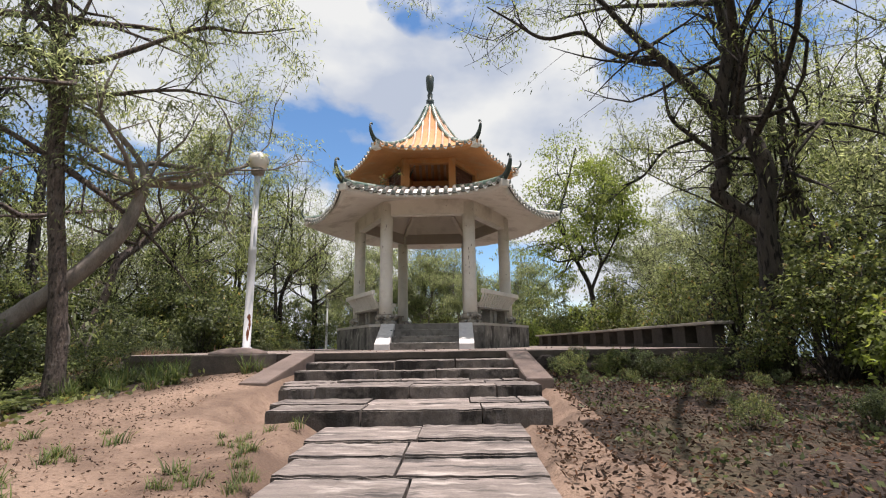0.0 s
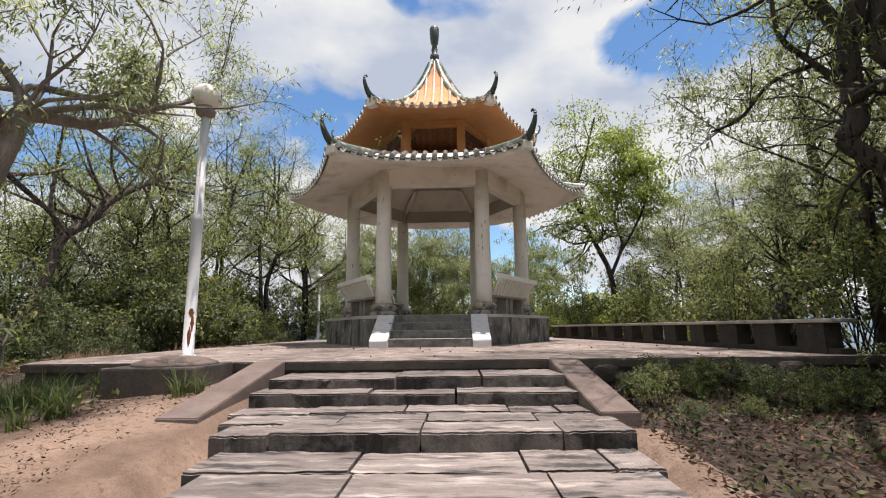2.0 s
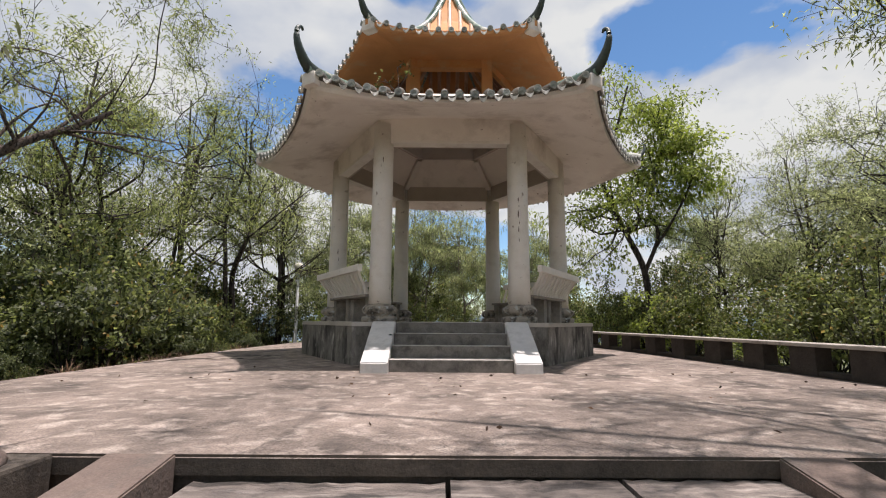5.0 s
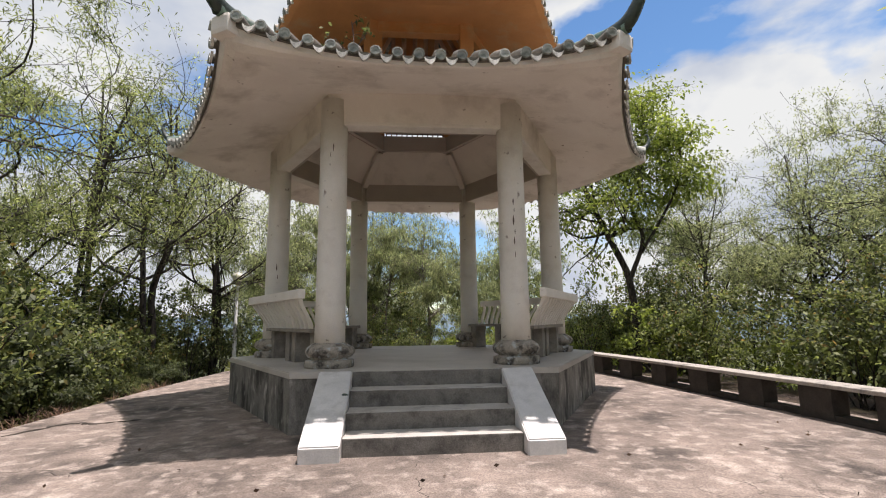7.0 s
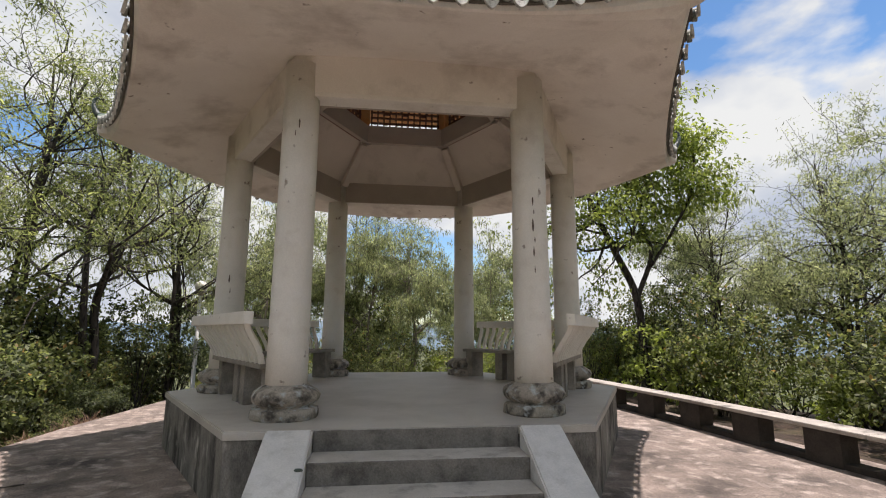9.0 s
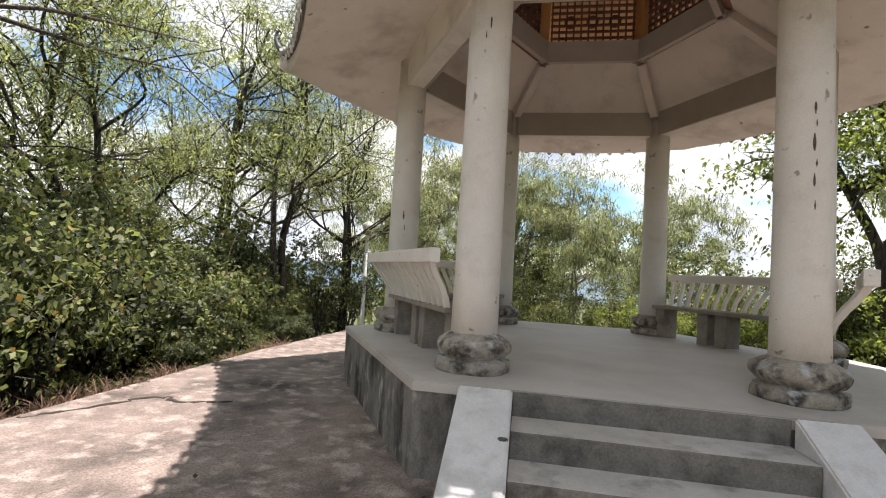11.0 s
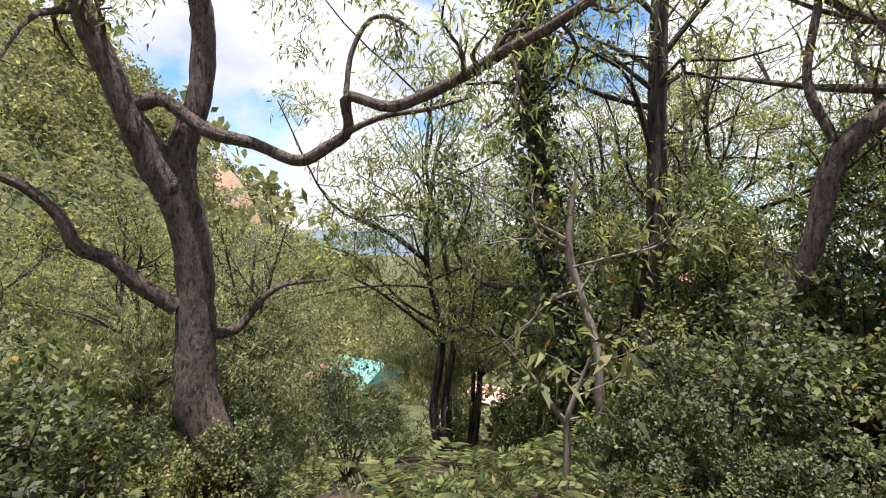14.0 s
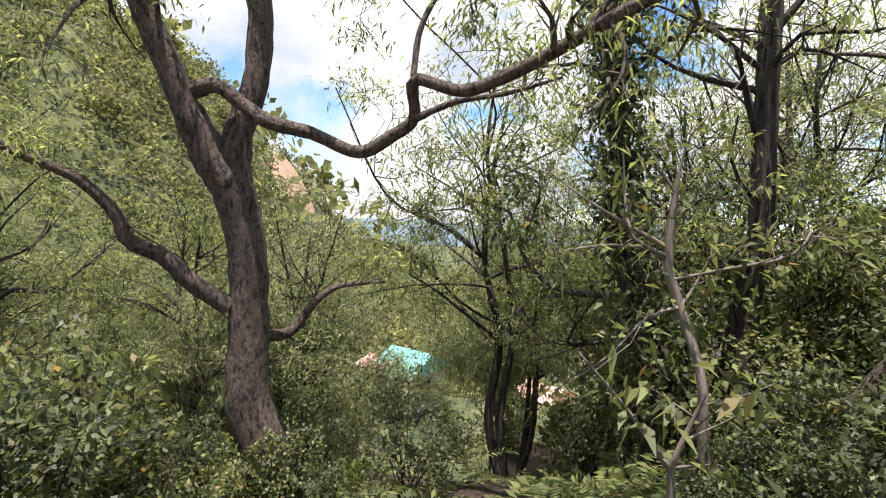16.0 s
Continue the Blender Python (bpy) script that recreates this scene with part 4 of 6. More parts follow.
def drip_bm(w=0.085, h=0.075):
    """A pointed drip tile: an arched tongue."""
    bm = bmesh.new()
    prof = [(-w, 0.03), (-w * 0.8, -0.02), (-w * 0.45, -h * 0.75), (0, -h), (w * 0.45, -h * 0.75), (w * 0.8, -0.02), (w, 0.03), (w * 0.5, -0.005), (0, -0.015), (-w * 0.5, -0.005)]
    a = [bm.verts.new((x, -0.014, z)) for x, z in prof]
    b = [bm.verts.new((x, 0.012, z)) for x, z in prof]
    bm.faces.new(a)
    bm.faces.new(b[::-1])
    for i in range(len(prof)):
        j = (i + 1) % len(prof)
        bm.faces.new((a[i], b[i], b[j], a[j]))
    return bm


def tile_roof(owner, rings, count, r, row_mat, horn_scale, groove, flare=0.05):
    end_me = to_mesh("tile_end", bar_end(r * 1.05, 0.02), M_TILE_END)
    drip_me = to_mesh("drip_tile", drip_bm(r * 1.2, r * 1.35), M_DRIP)
    R0, zm0, zc0 = rings[0]
    rng = random.Random(8)
    for k in range(6):
        out = ((hexpt(1, k) + hexpt(1, k + 1)) / 2).normalized()
        along = (hexpt(1, k + 1) - hexpt(1, k)).normalized()
        turn = 60 * k
        for i in range(count):
            s = (i + 0.5) / count
            xk = (2 * s - 1)                            # -1..1 along the eave
            path = []
            prev = None
            for R, zm, zc in rings:
                half = R / 2
                xo = xk * R0 / 2
                if abs(xo) > half - 0.02:
                    if prev is not None:                # stop at the hip
                        Rp, zmp, zcp = prev
                        f = (Rp / 2 - abs(xo)) / (Rp / 2 - half)
                        f = max(0.05, min(1, f))
                        Rq, zq = Rp + (R - Rp) * f, zcp + (zc - zcp) * f
                        p = out * (Rq * 0.866) + along * xo
                        path.append((p.x, p.y, zq + 0.005, r))
                    break
                w = abs(xo / half) ** 2.6
                bow = flare * w if R == R0 else 0
                p = out * (R * 0.866 + bow) + along * xo
                path.append((p.x, p.y, zm + (zc - zm) * w + 0.012, r))
                prev = (R, zm, zc)
            if len(path) < 2:
                continue
            sp = smooth_path(path, 4)
            V, F = tube_arrays(sp[:, :3], sp[:, 3], 8)
            share("barrel_tile", quads_mesh("barrel_tile", V, F, row_mat), owner)
            p = Vector(path[0][:3]) + out * 0.012
            m = Matrix.Translation(p) @ pose(0, 0, 0, rng.uniform(-8, 8), rng.uniform(-20, 20), turn)
            share("tile_end", end_me, owner, m)
            s2 = (i + 1) / count
            if i < count - 1:
                xo = (2 * s2 - 1) * R0 / 2
                w = abs(2 * s2 - 1) ** 2.6
                p = out * (R0 * 0.866 + flare * w + 0.004) + along * xo
                p.z = zm0 + (zc0 - zm0) * w - r * 0.75
                share("drip_tile", drip_me, owner, Matrix.Translation(p) @ pose(0, 0, 0, rng.uniform(-10, 10), rng.uniform(-6, 6), turn))
        # hip ridge and its upturned horn
        path = []
        for R, zm, zc in rings[::-1]:
            c = hexpt(R + (flare if R == R0 else 0), k, zc + 0.06)
            path.append((c.x, c.y, c.z, 0.075 * horn_scale))
        sp = smooth_path(path, 5)
        V, F = tube_arrays(sp[:, :3], sp[:, 3], 10)
        share("hip_ridge", quads_mesh("hip_ridge", V, F, M_TILE_G), owner, label="pale green glazed hip ridge")
        h = horn_scale * (0.6 if k in (2, 5) else 1.0)
        R1 = R0 + flare - 0.05
        horn = [(R1 - 0.25, zc0 + 0.07, 0.085), (R1 + 0.02, zc0 + 0.10, 0.085), (R1 + 0.17 * h, zc0 + 0.24 * h, 0.07), (R1 + 0.26 * h, zc0 + 0.42 * h, 0.05), (R1 + 0.26 * h, zc0 + 0.58 * h, 0.034), (R1 + 0.19 * h, zc0 + 0.64 * h, 0.026), (R1 + 0.15 * h, zc0 + 0.60 * h, 0.018)]
        nodes = [(*hexpt(a, k, b), c * h) for a, b, c in horn]
        sp = smooth_path(nodes, 5)
        V, F = tube_arrays(sp[:, :3], sp[:, 3], 9)
        share("horn", quads_mesh("horn", V, F, M_HORN), owner, label="black upturned ridge horn")
        c = hexpt(R1 - 0.08, k, 0)
        part("corner_block", box(-0.10, 0.10, -0.13, 0.13, zc0 - 0.20, zc0 + 0.02, 0.05), groove, owner).matrix_basis = pose(c.x, c.y, 0, 0, 0, 60 * k + 60)


tile_roof(lower, LOW_TOP, 18, 0.056, M_TILE_DARK, 1.0, M_SOFFIT, FLARE)
tile_roof(upper, UP_TOP, 13, 0.048, M_TILE_Y, 0.85, M_SOFFIT)

# sapling rooted in the gutter of the lower roof
sap = empty("sapling", PX - 0.95, PY - 2.6, 5.92)
wv, wf, lv, lf = grow([[(0, 0, -0.05, 0.012), (0.03, 0, 0.3, 0.009), (0.0, 0.02, 0.6, 0.006)], [(0.02, 0, 0.15, 0.008), (0.2, 0.02, 0.45, 0.005)], [(0, 0, 0.1, 0.008), (-0.22, 0, 0.35, 0.005)]], seed=4, depth=1, twigs=4, leaves=7, leaf=(0.08, 0.022), tuft=0.06, length=0.5)
share("trunk", quads_mesh("trunk", wv, wf, M_BARK_B), sap)
share("crown", quads_mesh("crown", lv, lf, L_FERN, False), sap)
tagged(sap, "small yellow-green sapling growing on the roof", "plant")

# flaked paint on two columns
def paint_chip(k, side, z, w, h, r=0.187):
    c = hexpt(COL_R, k)
    bm = bmesh.new()
    rng2 = random.Random(int(z * 100) + k)
    rows = []
    for i in range(5):
        s = math.sin(math.pi * (0.12 + 0.76 * i / 4)) * rng2.uniform(0.5, 1.1)
        rows.append([bm.verts.new((c.x + r * math.cos(radians(side) + q * w * s / r), c.y + r * math.sin(radians(side) + q * w * s / r), z + h * i / 4)) for q in (-1, -0.4, 0.4, 1)])
    for r0, r1 in zip(rows, rows[1:]):
        for q in range(3):
            bm.faces.new((r0[q], r0[q + 1], r1[q + 1], r1[q]))
    part("paint_chip", bm, M_CHIP, pav, "dark flake in the white paint")


for dz, da, w, h in ((3.62, -96, 0.010, 0.10), (3.76, -92, 0.008, 0.06), (3.88, -97, 0.013, 0.13), (4.06, -93, 0.007, 0.05), (4.15, -96, 0.011, 0.09), (3.45, -94, 0.006, 0.07), (2.9, -88, 0.006, 0.05)):
    paint_chip(1, da, dz, w, h)
for dz, da, w, h in ((4.86, -84, 0.010, 0.10), (4.78, -95, 0.007, 0.06), (3.1, -70, 0.008, 0.05)):
    paint_chip(0, da, dz, w, h)
for dz, da, w, h in ((3.5, -80, 0.014, 0.11), (3.36, -74, 0.009, 0.07)):
    paint_chip(5, da, dz, w, h, 0.190)

# ---- benches between the columns ----


def bench():
    ob = empty("bench")
    W = 1.01
    part("seat", box(-W, W, -0.20, 0.20, 0.43, 0.48, 0.008), M_BENCH, ob, "grey concrete seat slab")
    for u in (-0.90, -0.14, 0.14, 0.90):
        part("pier", box(u - 0.085, u + 0.085, -0.12, 0.14, 0.0, 0.43, 0.008), M_BENCH, ob)
    part("top_rail", box(-1.25, 1.25, -0.44, -0.35, 0.855, 0.975, 0.012), M_WHITE, ob, "white top rail")
    prof = [(-0.17, 0.47), (-0.20, 0.56), (-0.26, 0.66), (-0.32, 0.74), (-0.365, 0.81), (-0.385, 0.86)]
    n = 14
    for i in range(n):
        u = -0.98 + 1.96 * i / (n - 1)
        flare = u * 0.17
        bm = bmesh.new()
        rows = []
        for j, (y, z) in enumerate(prof):
            dx = flare * j / 5
            rows.append([bm.verts.new((u + dx + sx, y + dy, z)) for sx, dy in ((-0.021, -0.024), (0.021, -0.024), (0.021, 0.028), (-0.021, 0.028))])
        for r0, r1 in zip(rows, rows[1:]):
            for a in range(4):
                bm.faces.new((r0[a], r0[(a + 1) % 4], r1[(a + 1) % 4], r1[a]))
        bm.faces.new(rows[0])
        bm.faces.new(rows[-1][::-1])
        part("slat", bm, M_WHITE, ob)
    return tagged(ob, "white concrete bench with curved slats between columns", "bench", "benches of the pavilion")


first_bench = None
for k in (1, 2, 4, 5):
    mid = (hexpt(COL_R, k) + hexpt(COL_R, k + 1)) / 2
    m = pose(PX + mid.x, PY + mid.y, PZ, 0, 0, 60 * k)
    if first_bench is None:
        first_bench = bench()
        first_bench.matrix_basis = m
    else:
        copy_thing(first_bench, m)

# padlock-like black fitting on the stair cheek
part_bm = lathe([(0.0, -0.012), (0.03, -0.01), (0.034, 0.006), (0.024, 0.014), (0.0, 0.016)], 14)
knob = part("iron_stub", part_bm, M_HORN, None, "", True)
knob.matrix_basis = pose(PX - 0.90, 12.56, 1.87, -25, 0, 0)
tagged(knob, "small black iron stub on the stair cheek", "fitting")

# cracks in the terrace
def crack(nodes, r=0.012, seed=0):
    rng = np.random.default_rng(seed)
    pts = smooth_path([(x, y, TZ - 0.004, r) for x, y in nodes], 7)
    pts[:, :2] += rng.normal(0, 0.025, (len(pts), 2))
    pts[:, 3] *= rng.uniform(0.5, 1.5, len(pts))
    V, F = tube_arrays(pts[:, :3], pts[:, 3], 6)
    return tagged(new("crack", quads_mesh("crack", V, F, M_CRACK)), "dark crack across the terrace concrete", "crack", kind="structure")


crack([(-5.9, 13.1), (-5.65, 13.45), (-5.35, 14.05), (-5.0, 14.0), (-4.6, 14.2)], 0.016, 1)
crack([(-1.03, 11.75), (-1.04, 11.3), (-1.02, 10.9), (-1.1, 10.2)], 0.005, 2)
crack([(-5.9, 11.9), (-5.2, 11.75), (-4.4, 12.0), (-3.9, 11.8)], 0.006, 3)
crack([(4.0, 9.6), (2.6, 9.9), (1.2, 9.7), (-0.6, 9.9), (-2.4, 9.7)], 0.005, 4)


# ---- large trees near the path: limbs as (x, y, z, radius) ----
hero_trunk = [(-8.98, 6.70, -0.23, 0.387), (-8.93, 6.61, 0.24, 0.334), (-8.75, 6.34, 1.09, 0.254), (-8.74, 6.30, 1.88, 0.214), (-8.71, 6.28, 2.55, 0.209), (-8.63, 6.17, 3.15, 0.221), (-8.50, 6.00, 3.50, 0.197), (-8.35, 5.86, 3.87, 0.155), (-8.24, 5.75, 4.23, 0.131), (-8.12, 5.64, 4.59, 0.124), (-8.03, 5.57, 4.89, 0.119), (-7.91, 5.49, 5.27, 0.100), (-7.78, 5.41, 5.70, 0.076)]
hero_stem = [(-8.63, 6.17, 3.26, 0.179), (-8.63, 6.16, 3.70, 0.161), (-8.72, 6.28, 4.27, 0.137), (-8.74, 6.29, 4.93, 0.132), (-8.69, 6.23, 5.40, 0.120), (-8.60, 6.13, 5.94, 0.101), (-8.53, 6.07, 6.59, 0.072)]
hero_limb = [(-8.35, 5.85, 4.06, 0.089), (-8.40, 6.11, 4.13, 0.081), (-8.44, 6.36, 3.97, 0.079), (-8.46, 6.62, 3.82, 0.083), (-8.54, 7.00, 3.74, 0.075), (-8.58, 7.44, 3.59, 0.069), (-8.55, 7.76, 3.73, 0.064), (-8.49, 7.97, 3.87, 0.058), (-8.30, 8.02, 4.12, 0.057), (-8.25, 8.41, 4.02, 0.057), (-8.17, 8.76, 4.10, 0.055), (-8.04, 9.15, 4.25, 0.053), (-7.88, 9.43, 4.35, 0.050), (-7.70, 9.75, 4.45, 0.044), (-7.49, 10.01, 4.55, 0.036), (-7.35, 10.21, 4.70, 0.024)]
hero_shoot = [(-8.29, 8.01, 4.15, 0.032), (-8.37, 8.02, 4.54, 0.030), (-8.42, 8.16, 4.85, 0.026), (-8.47, 8.36, 4.89, 0.023), (-8.52, 8.61, 4.74, 0.014)]
hero_over = [(-8.50, 6.10, 6.55, 0.09), (-8.0, 6.9, 7.2, 0.08), (-7.2, 7.9, 7.7, 0.065), (-6.3, 8.7, 8.1, 0.05), (-5.4, 9.6, 8.3, 0.03)]
hero_over2 = [(-7.6, 7.4, 7.45, 0.05), (-6.9, 7.2, 8.0, 0.045), (-5.9, 7.5, 8.3, 0.035), (-5.0, 8.2, 8.4, 0.02)]
hero_low = [(-8.42, 7.99, 3.84, 0.035), (-8.42, 8.33, 3.98, 0.028), (-8.40, 8.74, 4.04, 0.022), (-8.34, 9.16, 4.14, 0.013)]
hero_left = [(-8.62, 6.16, 2.08, 0.113), (-8.43, 5.91, 2.30, 0.101), (-8.28, 5.72, 2.54, 0.093), (-8.09, 5.53, 2.68, 0.081), (-8.00, 5.45, 2.93, 0.072), (-7.81, 5.28, 3.19, 0.057), (-7.54, 5.08, 3.34, 0.048), (-7.31, 4.94, 3.47, 0.042), (-7.01, 4.78, 3.65, 0.029)]
hero_spur = [(-8.83, 6.44, 1.78, 0.072), (-8.92, 6.65, 1.83, 0.065), (-9.02, 6.84, 2.12, 0.051), (-9.10, 7.03, 2.29, 0.036), (-9.21, 7.29, 2.35, 0.027), (-9.31, 7.51, 2.37, 0.017)]
vine_trunk = [(-10.40, 10.47, 0.99, 0.210), (-10.44, 10.25, 1.85, 0.203), (-10.49, 9.94, 2.92, 0.182), (-10.50, 9.86, 3.77, 0.161), (-10.51, 9.71, 4.69, 0.147), (-10.52, 9.63, 5.61, 0.133), (-10.52, 9.62, 6.65, 0.105), (-10.51, 9.71, 7.80, 0.070)]
vine_limb = [(-10.50, 9.86, 2.29, 0.053), (-10.83, 9.36, 2.25, 0.052), (-11.03, 8.99, 2.40, 0.046), (-11.21, 8.70, 2.79, 0.031), (-11.32, 8.85, 3.23, 0.024), (-11.43, 8.86, 3.67, 0.020), (-11.37, 8.26, 3.88, 0.016)]
pole_trunk = [(-10.60, 11.24, 1.42, 0.217), (-10.59, 11.27, 2.18, 0.187), (-10.56, 11.35, 3.07, 0.165), (-10.58, 11.31, 4.25, 0.150), (-10.59, 11.27, 5.43, 0.142), (-10.59, 11.26, 6.53, 0.127), (-10.60, 11.23, 7.77, 0.090)]
pole_limb = [(-10.58, 11.30, 3.01, 0.075), (-10.47, 11.00, 2.74, 0.065), (-10.43, 10.76, 2.91, 0.057), (-10.37, 10.61, 3.15, 0.028)]
lean_trunk = [(-10.09, 11.37, -0.30, 0.137), (-10.07, 11.48, 0.42, 0.133), (-9.81, 12.09, 1.67, 0.126), (-9.55, 12.54, 2.79, 0.121), (-9.39, 12.67, 3.85, 0.123), (-9.16, 13.17, 4.44, 0.119), (-8.90, 13.44, 4.98, 0.097), (-8.56, 13.80, 5.43, 0.088), (-8.19, 14.14, 5.76, 0.067), (-7.73, 14.52, 6.26, 0.046)]
lean_limb = [(-9.40, 12.65, 4.01, 0.066), (-9.49, 12.42, 4.63, 0.057), (-9.56, 12.52, 5.45, 0.050), (-9.55, 12.54, 6.23, 0.042), (-9.57, 12.77, 7.13, 0.025)]
pale_trunk = [(-8.55, 10.42, 1.08, 0.083), (-8.57, 10.37, 1.54, 0.073), (-8.58, 10.33, 1.95, 0.063), (-8.72, 10.20, 2.39, 0.060), (-8.75, 10.07, 2.78, 0.067), (-8.75, 10.07, 3.18, 0.050), (-8.74, 10.09, 3.50, 0.025)]
pale_limb = [(-8.64, 10.10, 2.68, 0.022), (-8.54, 10.45, 2.80, 0.022), (-8.55, 10.74, 2.88, 0.022), (-8.50, 10.86, 2.97, 0.017), (-8.57, 10.95, 3.10, 0.013)]
pale_limb2 = [(-8.75, 10.05, 2.82, 0.027), (-8.68, 9.89, 2.90, 0.022), (-8.62, 9.59, 2.91, 0.019), (-8.53, 9.24, 2.84, 0.014)]
twig_a = [(-7.84, 10.00, 1.53, 0.035), (-7.87, 9.88, 1.67, 0.024), (-7.90, 9.72, 1.87, 0.018), (-7.83, 9.38, 2.23, 0.010)]
twig_b = [(-7.84, 10.01, 1.32, 0.039), (-7.84, 10.00, 1.56, 0.033), (-7.82, 10.07, 1.83, 0.022), (-7.80, 10.14, 2.06, 0.014)]
elbow_trunk = [(-5.74, 5.51, 1.45, 0.208), (-5.42, 5.71, 1.92, 0.187), (-5.13, 5.86, 2.23, 0.176), (-4.82, 6.01, 2.61, 0.165), (-4.53, 6.13, 3.05, 0.154), (-4.41, 6.22, 3.52, 0.137), (-4.36, 6.26, 3.81, 0.145), (-4.13, 6.55, 3.85, 0.095), (-3.92, 6.80, 3.95, 0.088), (-3.82, 6.98, 4.16, 0.080), (-3.61, 7.21, 4.33, 0.054), (-3.45, 7.41, 4.49, 0.037)]
elbow_up = [(-4.37, 6.25, 3.80, 0.094), (-4.43, 6.20, 4.07, 0.064), (-4.62, 6.05, 4.37, 0.060), (-4.86, 5.84, 4.64, 0.051), (-5.07, 5.64, 4.74, 0.038), (-5.16, 5.55, 5.12, 0.030)]
elbow_mid = [(-4.38, 6.24, 3.83, 0.051), (-4.41, 6.34, 4.12, 0.061), (-4.14, 6.78, 4.22, 0.058), (-4.02, 6.98, 4.39, 0.050), (-3.92, 7.15, 4.73, 0.041)]
elbow_low = [(-4.40, 6.23, 4.03, 0.056), (-4.64, 6.03, 4.03, 0.056), (-4.87, 5.83, 4.17, 0.051), (-5.06, 5.65, 4.29, 0.038)]
pine_trunk = [(-4.97, 5.87, 1.41, 0.182), (-5.04, 5.81, 2.32, 0.165), (-5.13, 5.73, 3.27, 0.147), (-5.23, 5.62, 4.55, 0.147), (-5.30, 5.55, 5.60, 0.130), (-5.36, 5.48, 6.71, 0.113), (-5.44, 5.40, 8.14, 0.078)]
pine_limb = [(-5.28, 5.57, 5.33, 0.069), (-4.91, 5.71, 5.36, 0.068), (-4.57, 5.91, 5.63, 0.059), (-4.24, 6.07, 5.91, 0.050), (-3.88, 6.23, 6.18, 0.045), (-3.60, 6.32, 6.27, 0.040), (-3.18, 6.47, 6.28, 0.028), (-2.54, 6.77, 6.55, 0.016)]
pine_limb2 = [(-5.29, 5.56, 5.36, 0.061), (-5.35, 5.25, 5.20, 0.059), (-5.47, 4.86, 5.12, 0.041)]
right_trunk = [(4.68, 7.25, 1.81, 0.321), (4.73, 7.22, 2.73, 0.282), (4.74, 7.21, 3.37, 0.243), (4.82, 7.15, 3.93, 0.234), (4.70, 7.12, 4.47, 0.221), (4.54, 7.23, 4.89, 0.202), (4.59, 7.19, 5.46, 0.173), (4.60, 7.06, 6.02, 0.143), (4.51, 7.01, 6.74, 0.122), (4.46, 6.92, 7.76, 0.083)]
right_fork = [(4.68, 7.25, 3.26, 0.195), (4.44, 7.41, 3.57, 0.175), (4.19, 7.45, 3.83, 0.192), (4.30, 7.39, 4.09, 0.212), (4.30, 7.38, 4.80, 0.202), (4.35, 7.23, 5.41, 0.190), (4.43, 7.06, 6.03, 0.160), (4.37, 6.98, 6.73, 0.130), (4.17, 6.88, 7.64, 0.081)]
right_limb = [(4.30, 7.38, 5.08, 0.144), (3.98, 7.35, 5.55, 0.141), (3.49, 7.38, 6.22, 0.123), (3.00, 7.39, 6.79, 0.098), (2.53, 7.37, 7.43, 0.069), (1.98, 7.44, 8.21, 0.043)]
right_reach = [(3.59, 7.44, 6.12, 0.074), (3.21, 7.52, 6.24, 0.082), (2.70, 7.63, 6.58, 0.072), (2.33, 7.65, 6.92, 0.067), (1.65, 7.74, 6.90, 0.057), (1.10, 7.74, 7.27, 0.039), (0.64, 7.69, 7.55, 0.021)]
right_thin = [(4.30, 7.39, 4.40, 0.077), (3.89, 7.39, 4.77, 0.066), (3.59, 7.44, 5.16, 0.051), (3.51, 7.37, 5.74, 0.037)]
right_thin2 = [(3.89, 7.40, 4.74, 0.052), (3.47, 7.51, 4.59, 0.042), (3.10, 7.57, 4.18, 0.037), (2.76, 7.60, 4.03, 0.023)]
right_over = [(4.6, 7.06, 6.1, 0.12), (4.1, 6.3, 6.9, 0.10), (3.5, 5.3, 7.3, 0.08), (3.0, 4.2, 7.6, 0.06), (2.6, 3.0, 7.8, 0.03)]
right_over3 = [(4.46, 6.95, 6.9, 0.10), (3.9, 8.0, 7.7, 0.08), (3.2, 8.8, 8.3, 0.06), (2.4, 9.5, 8.6, 0.03)]
right_over4 = [(4.46, 6.95, 7.0, 0.09), (3.6, 7.4, 7.9, 0.08), (2.5, 7.8, 8.7, 0.07), (0.9, 8.4, 9.6, 0.055), (-0.8, 9.0, 10.1, 0.03)]
right_over5 = [(2.9, 7.7, 8.45, 0.06), (2.6, 8.9, 9.4, 0.05), (1.9, 10.0, 10.2, 0.03)]
right_over2 = [(4.6, 7.0, 6.3, 0.10), (4.8, 6.0, 7.0, 0.08), (4.7, 4.8, 7.4, 0.06), (4.3, 3.4, 7.7, 0.03)]
second_trunk = [(5.58, 7.06, 1.77, 0.306), (5.51, 7.13, 2.68, 0.266), (5.35, 7.25, 3.27, 0.235), (5.27, 7.32, 3.97, 0.163), (5.27, 7.32, 4.75, 0.112), (5.32, 7.27, 5.74, 0.082), (5.36, 7.25, 6.98, 0.051)]
second_limb = [(4.91, 7.33, 3.65, 0.060), (5.23, 7.22, 3.76, 0.071), (5.33, 7.27, 3.69, 0.082)]
bright_trunk = [(6.10, 21.60, 1.52, 0.226), (6.09, 21.60, 2.97, 0.203), (5.96, 21.65, 4.04, 0.192), (5.53, 21.80, 5.16, 0.169), (5.14, 21.92, 6.19, 0.147), (4.86, 22.01, 7.25, 0.124), (5.31, 21.87, 8.84, 0.090), (5.81, 21.70, 10.69, 0.056)]
bright_stem = [(6.04, 21.62, 3.82, 0.135), (6.56, 21.63, 5.13, 0.114), (6.41, 21.91, 6.30, 0.104), (6.98, 21.90, 8.14, 0.093), (6.99, 21.89, 10.05, 0.058)]
